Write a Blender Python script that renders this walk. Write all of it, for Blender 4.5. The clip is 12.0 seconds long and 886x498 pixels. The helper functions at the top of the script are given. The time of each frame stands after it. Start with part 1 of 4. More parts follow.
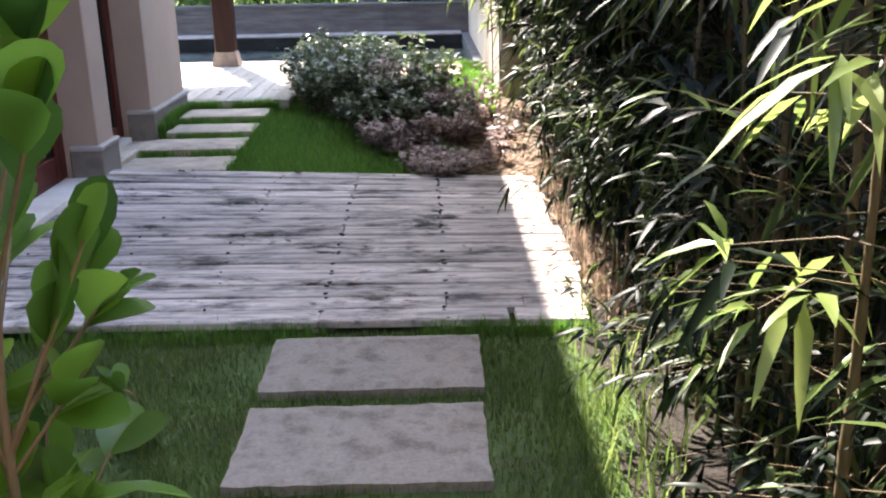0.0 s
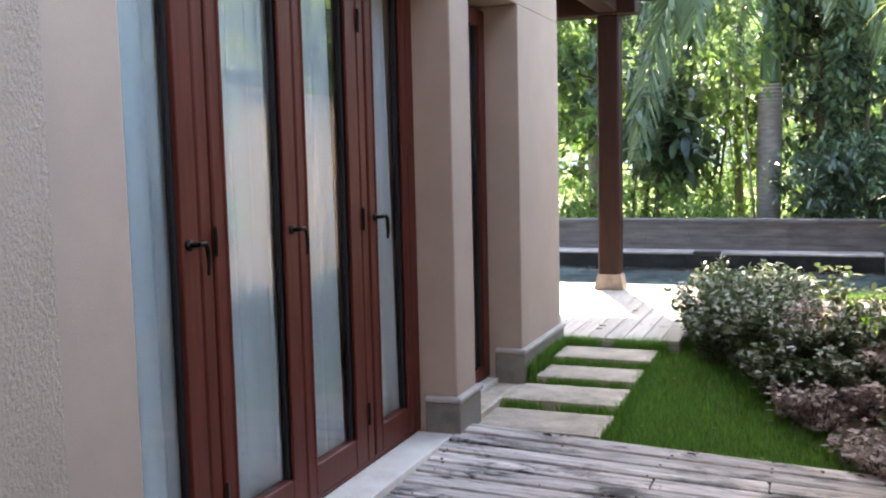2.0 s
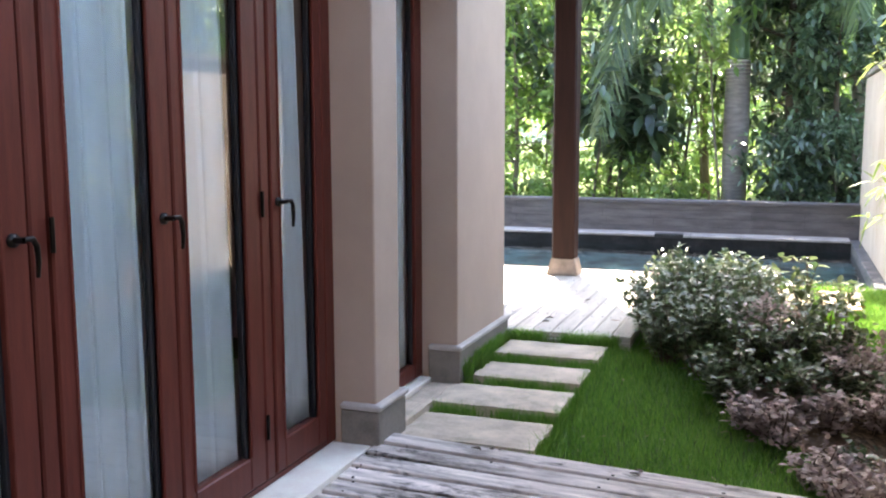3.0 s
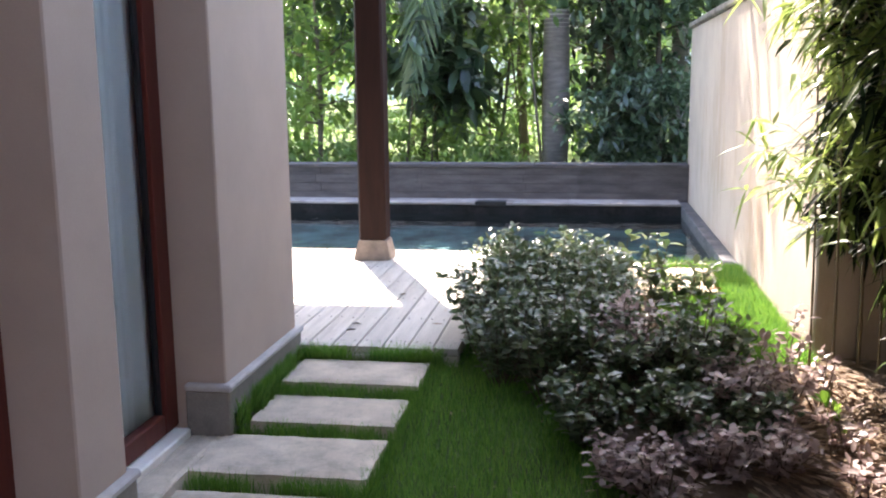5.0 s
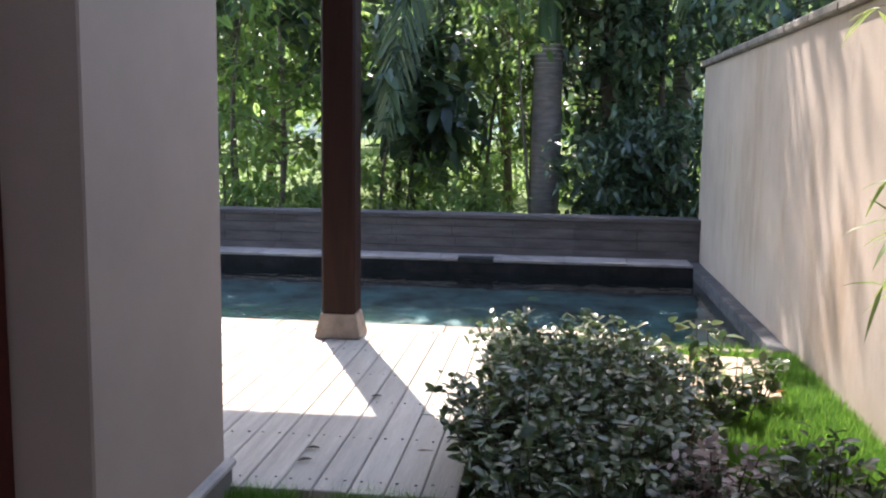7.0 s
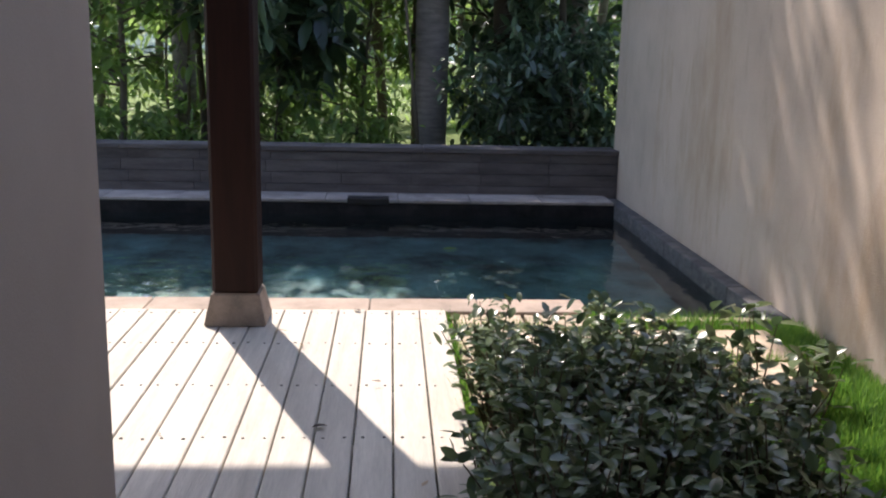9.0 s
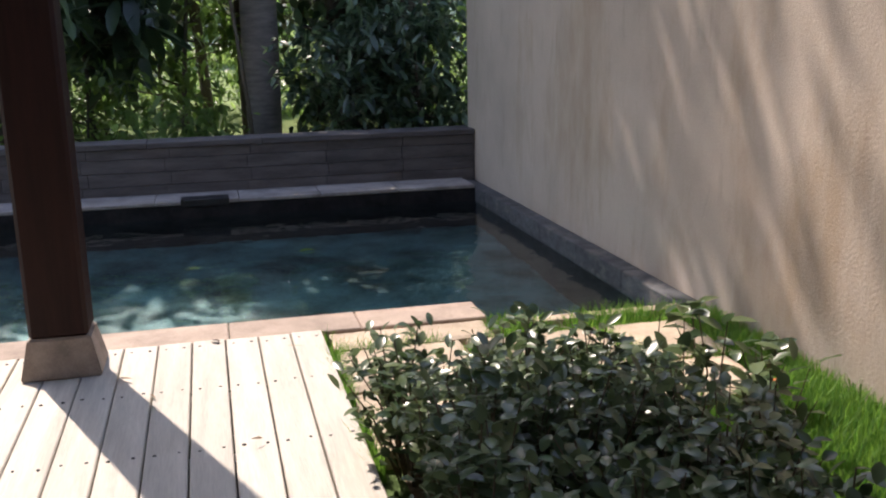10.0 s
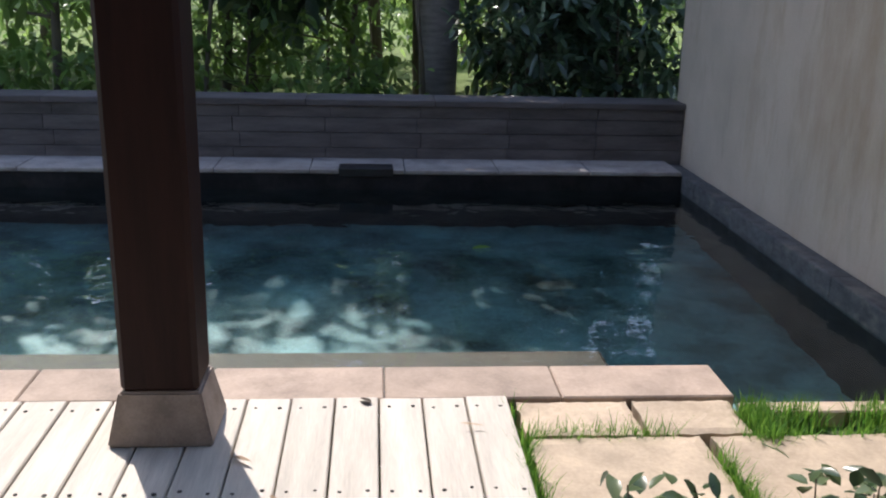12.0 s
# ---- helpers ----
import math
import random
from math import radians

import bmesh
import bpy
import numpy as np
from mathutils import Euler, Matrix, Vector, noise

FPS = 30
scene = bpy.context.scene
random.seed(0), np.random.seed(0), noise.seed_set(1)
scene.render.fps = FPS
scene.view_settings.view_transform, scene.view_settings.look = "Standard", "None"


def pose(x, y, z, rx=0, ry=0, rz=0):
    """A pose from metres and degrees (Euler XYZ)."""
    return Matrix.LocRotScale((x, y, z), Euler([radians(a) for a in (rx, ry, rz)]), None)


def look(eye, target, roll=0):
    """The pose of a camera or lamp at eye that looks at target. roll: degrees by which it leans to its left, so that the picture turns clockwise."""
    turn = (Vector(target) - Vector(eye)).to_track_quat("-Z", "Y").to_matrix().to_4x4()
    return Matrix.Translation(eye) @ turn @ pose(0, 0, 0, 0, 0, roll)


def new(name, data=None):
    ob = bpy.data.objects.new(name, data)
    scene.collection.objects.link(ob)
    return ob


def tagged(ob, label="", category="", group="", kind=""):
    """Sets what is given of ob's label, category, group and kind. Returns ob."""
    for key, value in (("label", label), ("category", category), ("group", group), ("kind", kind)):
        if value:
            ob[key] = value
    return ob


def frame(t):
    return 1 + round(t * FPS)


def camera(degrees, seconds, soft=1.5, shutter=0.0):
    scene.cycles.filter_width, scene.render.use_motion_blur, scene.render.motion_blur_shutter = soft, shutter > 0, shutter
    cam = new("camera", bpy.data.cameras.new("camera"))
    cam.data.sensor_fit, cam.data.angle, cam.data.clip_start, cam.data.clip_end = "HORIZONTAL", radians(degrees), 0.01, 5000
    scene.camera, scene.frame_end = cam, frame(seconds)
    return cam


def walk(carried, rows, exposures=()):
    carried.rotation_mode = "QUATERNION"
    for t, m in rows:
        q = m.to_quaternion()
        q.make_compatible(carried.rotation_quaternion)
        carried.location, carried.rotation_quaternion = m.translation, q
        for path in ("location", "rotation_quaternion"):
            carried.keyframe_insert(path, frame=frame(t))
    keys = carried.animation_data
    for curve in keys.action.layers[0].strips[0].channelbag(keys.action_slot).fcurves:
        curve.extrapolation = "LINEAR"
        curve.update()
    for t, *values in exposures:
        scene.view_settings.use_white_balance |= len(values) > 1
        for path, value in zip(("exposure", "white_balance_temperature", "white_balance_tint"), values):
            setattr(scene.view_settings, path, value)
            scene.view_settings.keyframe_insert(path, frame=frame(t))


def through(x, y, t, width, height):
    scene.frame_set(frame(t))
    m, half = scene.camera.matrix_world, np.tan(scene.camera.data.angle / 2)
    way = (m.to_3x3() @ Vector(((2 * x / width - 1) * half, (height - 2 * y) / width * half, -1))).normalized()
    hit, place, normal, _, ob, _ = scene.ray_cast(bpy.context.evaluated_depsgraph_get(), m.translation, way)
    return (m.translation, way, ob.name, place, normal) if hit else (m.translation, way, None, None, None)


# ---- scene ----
cam = camera(50.23, 12.0, soft=2.1)
ROWS = [
    (0, 0.040, 0.199, 1.354, -1.05, -17.76, 1.01),
    (0.5, 0.026, 0.547, 1.370, 4.64, -14.75, -0.06),
    (1, -0.031, 0.880, 1.401, 10.24, -14.37, -1.92),
    (1.5, -0.163, 1.142, 1.467, 15.58, -8.24, -1.87),
    (2, -0.217, 1.342, 1.488, 21.62, -5.53, 1.30),
    (2.5, -0.187, 1.655, 1.530, 25.44, -6.06, 0.11),
    (3, -0.212, 1.950, 1.513, 19.89, -7.29, 0.15),
    (3.5, -0.303, 2.271, 1.528, 13.72, -6.43, -0.11),
    (5.5, -0.484, 3.757, 1.476, 8.62, -10.38, 0.63),
    (6, -0.519, 4.138, 1.488, 9.24, -6.33, -0.45),
    (6.5, -0.642, 4.451, 1.462, 8.14, -6.01, -0.96),
    (7, -0.777, 4.729, 1.482, 6.90, -7.45, -0.76),
    (9, -1.367, 6.021, 1.465, -3.08, -12.16, -1.23),
    (9.5, -1.459, 6.369, 1.435, -8.70, -12.69, -0.13),
    (10, -1.483, 6.716, 1.416, -14.02, -13.27, 1.05),
    (10.5, -1.440, 7.036, 1.434, -14.35, -13.86, 0.01),
    (11, -1.478, 7.328, 1.437, -17.47, -13.28, -1.30),
    (11.5, -1.517, 7.588, 1.427, -14.93, -14.73, -1.04),
    (12, -1.493, 7.855, 1.442, -3.98, -16.50, -1.29),
]
EXPOSURES = [(0.0, 3.38, 6900, 16), (1.0, 3.22, 7300, 15), (1.5, 3.34, 7550, 15), (2.0, 3.62, 7800, 15), (2.6, 3.88, 7600, 15), (3.5, 3.58, 7400, 16), (5.5, 3.02, 7050, 19), (6.0, 2.62, 7000, 18), (7.0, 2.3, 6950, 17), (9.0, 1.56, 6950, 18), (10.0, 1.48, 7150, 19), (11.5, 1.38, 6800, 17), (12.0, 1.33, 6600, 15)]
walk(cam, [(t, pose(x, y, z, 90 + pitch, roll, yaw)) for t, x, y, z, yaw, pitch, roll in ROWS], EXPOSURES)

# ---- light ----
SUN_EL = radians(50)
SUN_TO = Vector((-0.385 * math.cos(SUN_EL), 0.923 * math.cos(SUN_EL), math.sin(SUN_EL))).normalized()
world = bpy.data.worlds.new("world")
scene.world = world
world.use_nodes = True
wn = world.node_tree
sky = wn.nodes.new("ShaderNodeTexSky")
sky.sky_type, sky.sun_disc = "NISHITA", False
sky.sun_elevation, sky.sun_rotation = SUN_EL, math.atan2(SUN_TO.x, SUN_TO.y)
wn.links.new(sky.outputs["Color"], wn.nodes["Background"].inputs["Color"])
wn.nodes["Background"].inputs["Strength"].default_value = 0.15
sun_data = bpy.data.lights.new("sun", "SUN")
sun_data.energy, sun_data.angle, sun_data.color = 2.4, radians(0.53), (1.0, 0.96, 0.90)
sun = new("sun", sun_data)
sun.matrix_world = look(SUN_TO * 60, (0, 0, 0))


# ---- materials ----
def mat(name, base, rough=0.7, metal=0.0, scale=8.0, dark=0.6, light=1.25, bump=0.2, bump_scale=60.0, stretch=(1, 1, 1),
        stain=0.0, stain_colour=(0.03, 0.03, 0.025), stain_scale=2.5, stain_stretch=None, spots=0.0, spot_scale=9.0, spot_stretch=(1, 1, 1), spot_colour=(0.03, 0.028, 0.026), spot_edge=(0.60, 0.68), vary=0.0, spec=0.5, coat=0.0, bump_dist=0.004):
    """A surface with large patches, fine grain, stains with a shape of their own and relief, in metres."""
    m = bpy.data.materials.new(name)
    m.use_nodes = True
    nt = m.node_tree
    bs = nt.nodes["Principled BSDF"]
    L = nt.links.new

    def node(kind, **kw):
        n = nt.nodes.new(kind)
        for k, v in kw.items():
            n.inputs[k].default_value = v
        return n
    tc = node("ShaderNodeNewGeometry")
    mp = node("ShaderNodeMapping", Scale=stretch)
    L(tc.outputs["Position"], mp.inputs["Vector"])
    big = node("ShaderNodeTexNoise", Scale=scale, Detail=5.0, Roughness=0.6)
    fine = node("ShaderNodeTexNoise", Scale=bump_scale, Detail=4.0, Roughness=0.65)
    L(mp.outputs["Vector"], big.inputs["Vector"])
    L(mp.outputs["Vector"], fine.inputs["Vector"])
    ramp = nt.nodes.new("ShaderNodeValToRGB")
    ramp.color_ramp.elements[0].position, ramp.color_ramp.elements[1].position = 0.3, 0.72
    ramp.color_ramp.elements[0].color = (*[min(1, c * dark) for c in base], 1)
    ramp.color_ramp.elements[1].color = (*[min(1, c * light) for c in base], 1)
    add = nt.nodes.new("ShaderNodeMath")
    add.operation = "MULTIPLY_ADD"
    add.inputs[1].default_value, add.inputs[2].default_value = 0.35, -0.175
    L(fine.outputs["Fac"], add.inputs[0])
    sm = nt.nodes.new("ShaderNodeMath")
    L(big.outputs["Fac"], sm.inputs[0])
    L(add.outputs[0], sm.inputs[1])
    L(sm.outputs[0], ramp.inputs["Fac"])
    colour = ramp.outputs["Color"]
    if vary:
        info = nt.nodes.new("ShaderNodeObjectInfo")
        hsv = nt.nodes.new("ShaderNodeHueSaturation")
        mr = node("ShaderNodeMapRange")
        mr.inputs["To Min"].default_value, mr.inputs["To Max"].default_value = 1 - vary, 1 + vary
        L(info.outputs["Random"], mr.inputs["Value"])
        L(mr.outputs[0], hsv.inputs["Value"])
        L(colour, hsv.inputs["Color"])
        colour = hsv.outputs["Color"]
    if stain:
        st = node("ShaderNodeTexNoise", Scale=stain_scale, Detail=7.0, Roughness=0.7)
        ms = node("ShaderNodeMapping", Scale=stain_stretch or stretch)
        L(tc.outputs["Position"], ms.inputs["Vector"])
        L(ms.outputs["Vector"], st.inputs["Vector"])
        sr = nt.nodes.new("ShaderNodeValToRGB")
        sr.color_ramp.elements[0].position, sr.color_ramp.elements[1].position = 0.52, 0.66
        L(st.outputs["Fac"], sr.inputs["Fac"])
        k = nt.nodes.new("ShaderNodeMath")
        k.operation = "MULTIPLY"
        k.inputs[1].default_value = stain
        L(sr.outputs["Color"], k.inputs[0])
        mx = nt.nodes.new("ShaderNodeMixRGB")
        mx.inputs[2].default_value = (*stain_colour, 1)
        L(k.outputs[0], mx.inputs[0])
        L(colour, mx.inputs[1])
        colour = mx.outputs[0]
    if spots:
        sp = node("ShaderNodeTexNoise", Scale=spot_scale, Detail=6.0, Roughness=0.75, Distortion=0.4)
        mq = node("ShaderNodeMapping", Scale=spot_stretch, Location=(3.7, 1.9, 5.1))
        L(tc.outputs["Position"], mq.inputs["Vector"])
        L(mq.outputs["Vector"], sp.inputs["Vector"])
        rs = node("ShaderNodeMapRange")
        rs.inputs["From Min"].default_value, rs.inputs["From Max"].default_value, rs.inputs["To Max"].default_value = spot_edge[0], spot_edge[1], spots
        L(sp.outputs["Fac"], rs.inputs["Value"])
        my = nt.nodes.new("ShaderNodeMixRGB")
        my.inputs[2].default_value = (*spot_colour, 1)
        L(rs.outputs[0], my.inputs[0])
        L(colour, my.inputs[1])
        colour = my.outputs[0]
    L(colour, bs.inputs["Base Color"])
    bs.inputs["Roughness"].default_value, bs.inputs["Metallic"].default_value = rough, metal
    bs.inputs["Specular IOR Level"].default_value, bs.inputs["Coat Weight"].default_value = spec, coat
    if bump:
        bp = node("ShaderNodeBump", Strength=bump, Distance=bump_dist)
        L(fine.outputs["Fac"], bp.inputs["Height"])
        L(bp.outputs["Normal"], bs.inputs["Normal"])
    return m


def leaf_mat(name, a, b, through=0.4, rough=0.45, spec=0.5, start=0.0):
    """A leaf: two greens mixed leaf by leaf, gloss, and light that passes through."""
    m = bpy.data.materials.new(name)
    m.use_nodes = True
    nt = m.node_tree
    bs, out = nt.nodes["Principled BSDF"], nt.nodes["Material Output"]
    geo = nt.nodes.new("ShaderNodeNewGeometry")
    ramp = nt.nodes.new("ShaderNodeValToRGB")
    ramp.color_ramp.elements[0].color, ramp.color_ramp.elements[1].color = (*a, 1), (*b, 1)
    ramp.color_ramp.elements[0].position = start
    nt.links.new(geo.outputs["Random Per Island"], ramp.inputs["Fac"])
    nt.links.new(ramp.outputs["Color"], bs.inputs["Base Color"])
    bs.inputs["Roughness"].default_value, bs.inputs["Specular IOR Level"].default_value = rough, spec
    tr = nt.nodes.new("ShaderNodeBsdfTranslucent")
    hsv = nt.nodes.new("ShaderNodeHueSaturation")
    hsv.inputs["Hue"].default_value, hsv.inputs["Saturation"].default_value, hsv.inputs["Value"].default_value = 0.49, 1.0, 2.2
    nt.links.new(ramp.outputs["Color"], hsv.inputs["Color"])
    nt.links.new(hsv.outputs["Color"], tr.inputs["Color"])
    mix = nt.nodes.new("ShaderNodeMixShader")
    mix.inputs[0].default_value = through
    nt.links.new(bs.outputs[0], mix.inputs[1])
    nt.links.new(tr.outputs[0], mix.inputs[2])
    nt.links.new(mix.outputs[0], out.inputs["Surface"])
    return m


def glass_mat(name, tint, rough=0.0, ior=1.45, wave=0.0):
    m = bpy.data.materials.new(name)
    m.use_nodes = True
    nt = m.node_tree
    bs = nt.nodes["Principled BSDF"]
    bs.inputs["Base Color"].default_value = (*tint, 1)
    bs.inputs["Roughness"].default_value = rough
    bs.inputs["IOR"].default_value = ior
    bs.inputs["Transmission Weight"].default_value = 1.0
    if wave:
        n = nt.nodes.new("ShaderNodeTexNoise")
        n.inputs["Scale"].default_value, n.inputs["Detail"].default_value = 4.5, 2.0
        g = nt.nodes.new("ShaderNodeNewGeometry")
        b = nt.nodes.new("ShaderNodeBump")
        b.inputs["Strength"].default_value, b.inputs["Distance"].default_value = wave, 0.05
        nt.links.new(g.outputs["Position"], n.inputs["Vector"])
        nt.links.new(n.outputs["Fac"], b.inputs["Height"])
        nt.links.new(b.outputs["Normal"], bs.inputs["Normal"])
    return m


GREY_WOOD = mat("weathered_wood", (0.62, 0.56, 0.515), 0.85, scale=6, dark=0.45, light=1.38, stretch=(0.5, 4, 4), bump=0.6, bump_scale=40, stain=0.92, stain_colour=(0.055, 0.05, 0.047), stain_scale=2.6, stain_stretch=(0.9, 2.2, 1), spots=0.95, spot_scale=3.6, spot_stretch=(0.8, 1.7, 1), spot_edge=(0.55, 0.64), vary=0.18)
PALE_WOOD = mat("pale_wood", (0.56, 0.51, 0.44), 0.7, scale=5, dark=0.8, light=1.12, stretch=(4, 0.35, 4), bump=0.4, bump_scale=40, stain=0.25, stain_colour=(0.2, 0.16, 0.12), stain_scale=1.6, vary=0.07)
SLAB_STONE = mat("slab_stone", (0.34, 0.295, 0.255), 0.85, scale=9, dark=0.5, light=1.4, bump=0.6, bump_scale=80, stain=0.7, stain_colour=(0.12, 0.11, 0.10), stain_scale=9, vary=0.06)
STEP_STONE = mat("step_stone", (0.62, 0.52, 0.405), 0.85, scale=6, dark=0.7, light=1.2, bump=0.4, bump_scale=90, stain=0.35, stain_colour=(0.13, 0.14, 0.08), stain_scale=5, vary=0.07)
SANDSTONE = mat("sandstone", (0.46, 0.365, 0.265), 0.8, scale=5, dark=0.75, light=1.2, bump=0.3, bump_scale=80, stain=0.3, stain_colour=(0.2, 0.15, 0.1), stain_scale=4, vary=0.08)
STUCCO = mat("smooth_stucco", (0.49, 0.378, 0.302), 0.9, scale=3, dark=0.93, light=1.06, bump=0.25, bump_scale=160)
ROUGH_STUCCO = mat("rough_stucco", (0.50, 0.40, 0.32), 0.95, scale=2.2, dark=0.9, light=1.07, bump=1.0, bump_scale=85, stretch=(1, 1, 0.7), bump_dist=0.012, spots=0.55, spot_scale=38, spot_colour=(0.20, 0.15, 0.11), spot_edge=(0.60, 0.70), stain=0.18, stain_colour=(0.22, 0.17, 0.12), stain_scale=1.6)
GARDEN_STUCCO = mat("garden_stucco", (0.49, 0.405, 0.335), 0.95, scale=1.6, dark=0.86, light=1.1, bump=0.5, bump_scale=80, bump_dist=0.005, stain=0.55, stain_colour=(0.34, 0.235, 0.145), stain_scale=1.0, stain_stretch=(1, 1.4, 0.45), spots=0.3, spot_scale=7, spot_stretch=(1, 1, 0.25), spot_colour=(0.25, 0.19, 0.14), spot_edge=(0.55, 0.72))
PLINTH = mat("plinth_stone", (0.26, 0.232, 0.20), 0.8, scale=6, bump=0.3, bump_scale=120, stain=0.3, stain_scale=6)
PLINTH_CAP = mat("plinth_cap", (0.50, 0.46, 0.42), 0.75, scale=8, dark=0.85, light=1.1, bump=0.15)
MARBLE = mat("marble", (0.96, 0.87, 0.77), 0.35, scale=6, dark=0.92, light=1.15, bump=0.05, stain=0.25, stain_colour=(0.35, 0.25, 0.2), stain_scale=5)
MAHOGANY = mat("mahogany_paint", (0.125, 0.029, 0.020), 0.45, scale=6, dark=0.75, light=1.2, stretch=(5, 5, 0.5), bump=0.12, bump_scale=60, spec=0.2)
POST_WOOD = mat("post_wood", (0.020, 0.007, 0.0055), 0.6, spec=0.2, scale=5, dark=0.65, light=1.3, stretch=(6, 6, 0.4), bump=0.2, bump_scale=50)
GRANITE = mat("granite", (0.30, 0.24, 0.20), 0.7, scale=9, dark=0.65, light=1.3, bump=0.25, bump_scale=140, stain=0.35, stain_colour=(0.12, 0.07, 0.04), stain_scale=7)
GASKET = mat("gasket", (0.015, 0.015, 0.018), 0.5, bump=0)
BRONZE = mat("dark_bronze", (0.02, 0.017, 0.015), 0.35, metal=0.8, bump=0)
NAIL = mat("rusty_nail", (0.05, 0.045, 0.04), 0.6, metal=0.5, bump=0)
SLATE = mat("slate", (0.085, 0.088, 0.095), 0.75, scale=14, dark=0.6, light=1.4, stretch=(1, 1, 2), bump=0.35, bump_scale=70, stain=0.6, stain_colour=(0.2, 0.18, 0.16), stain_scale=5, vary=0.2)
WALL_STONE = mat("grey_wall_stone", (0.115, 0.10, 0.10), 0.85, scale=5, dark=0.6, light=1.35, stretch=(0.5, 1, 3), bump=0.5, bump_scale=60, stain=0.3, stain_colour=(0.06, 0.055, 0.06), stain_scale=3, vary=0.14)
COPING_STONE = mat("coping_stone", (0.34, 0.26, 0.205), 0.75, scale=5, dark=0.75, light=1.2, bump=0.3, bump_scale=80, stain=0.4, stain_colour=(0.14, 0.10, 0.08), stain_scale=4, vary=0.1)
LEDGE_STONE = mat("ledge_stone", (0.36, 0.32, 0.30), 0.7, scale=5, dark=0.7, light=1.3, bump=0.3, bump_scale=80, stain=0.4, stain_colour=(0.1, 0.09, 0.09), stain_scale=4, vary=0.1)
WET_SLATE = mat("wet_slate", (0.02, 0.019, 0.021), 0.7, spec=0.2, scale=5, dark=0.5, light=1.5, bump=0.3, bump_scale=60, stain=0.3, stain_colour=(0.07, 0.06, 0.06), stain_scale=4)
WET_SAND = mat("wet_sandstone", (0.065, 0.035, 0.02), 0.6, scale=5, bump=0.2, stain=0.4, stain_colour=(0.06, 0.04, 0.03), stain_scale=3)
# Sun dapples on the pool floor are put into the tile's patchy colour.
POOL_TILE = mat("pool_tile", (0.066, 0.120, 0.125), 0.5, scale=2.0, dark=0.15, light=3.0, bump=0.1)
COPING = mat("wall_coping", (0.25, 0.22, 0.19), 0.9, scale=6, bump=0.4, stain=0.4, stain_scale=5)
CURTAIN = leaf_mat("sheer_curtain", (0.86, 0.95, 0.97), (0.88, 0.96, 0.98), 0.06, 0.9)
ROOM_PAINT = mat("room_paint", (0.45, 0.42, 0.38), 0.9, bump=0)
ROOM_FLOOR = mat("room_floor", (0.22, 0.15, 0.10), 0.4, scale=4, bump=0.05)
FENCE_WOOD = mat("dark_fence_wood", (0.17, 0.125, 0.088), 0.9, scale=5, dark=0.6, light=1.3, stretch=(4, 4, 0.4), bump=0.4, vary=0.2)
SOIL = mat("soil", (0.15, 0.105, 0.072), 0.95, scale=6, dark=0.5, light=1.5, bump=0.8, bump_scale=50, bump_dist=0.02)
# Bed soil below the bamboo, darkened to carry the shade of the culms.
SHADED_SOIL = mat("shaded_soil", (0.032, 0.025, 0.019), 0.95, scale=7, dark=0.5, light=1.6, bump=0.9, bump_scale=45, bump_dist=0.025)
TURF = mat("turf", (0.065, 0.11, 0.03), 0.95, scale=3, dark=0.55, light=1.5, bump=0.6, bump_scale=60, bump_dist=0.015, stain=0.4, stain_colour=(0.10, 0.075, 0.04), stain_scale=4)
FAR_TURF = mat("sunlit_turf", (0.12, 0.17, 0.04), 0.95, scale=0.8, dark=0.7, light=1.35, bump=0.5, bump_scale=20, bump_dist=0.03)
BARK = mat("bark", (0.14, 0.115, 0.085), 0.9, scale=6, bump=0.6, bump_scale=40, stretch=(2, 2, 0.7))
DARK_BARK = mat("dark_bark", (0.07, 0.055, 0.04), 0.9, scale=6, bump=0.6, bump_scale=40)
PALM_BARK = mat("palm_bark", (0.25, 0.22, 0.21), 0.85, scale=5, dark=0.7, light=1.2, stretch=(1, 1, 5), bump=0.4, bump_scale=30, stain=0.3, stain_scale=3)
CROWNSHAFT = mat("crownshaft", (0.07, 0.15, 0.06), 0.35, scale=3, stretch=(4, 4, 0.4), bump=0.05)
CULM = mat("bamboo_culm", (0.16, 0.115, 0.06), 0.5, scale=4, dark=0.6, light=1.3, stretch=(3, 3, 0.7), bump=0.1)
STEM = mat("shrub_stem", (0.12, 0.085, 0.055), 0.85, bump=0.2)
GREEN_STEM = mat("young_bark", (0.30, 0.20, 0.11), 0.8, scale=10, bump=0.3)
FICUS_LEAF = leaf_mat("ficus_leaf", (0.022, 0.07, 0.012), (0.14, 0.27, 0.035), 0.45, 0.3)
# Most leaves near black, few bright: shade and sun put into the greens.
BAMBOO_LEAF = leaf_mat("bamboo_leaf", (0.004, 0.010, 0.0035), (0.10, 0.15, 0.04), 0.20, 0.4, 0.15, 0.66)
# Lighter copy of the bamboo leaf, with sunlight put into its colour.
LIT_BAMBOO = leaf_mat("lit_bamboo_leaf", (0.10, 0.16, 0.04), (0.24, 0.30, 0.09), 0.4, 0.4, 0.4)
SHRUB_GREEN = leaf_mat("shrub_leaf_green", (0.028, 0.058, 0.024), (0.115, 0.155, 0.07), 0.22, 0.3, 0.5)
SHRUB_PURPLE = leaf_mat("shrub_leaf_purple", (0.165, 0.117, 0.110), (0.40, 0.315, 0.285), 0.25, 0.4)
TREE_LEAF_A = leaf_mat("tree_leaf_deep", (0.010, 0.034, 0.018), (0.10, 0.16, 0.085), 0.22, 0.34, 0.9)
TREE_LEAF_B = leaf_mat("tree_leaf_light", (0.06, 0.12, 0.03), (0.165, 0.25, 0.075), 0.55, 0.32)
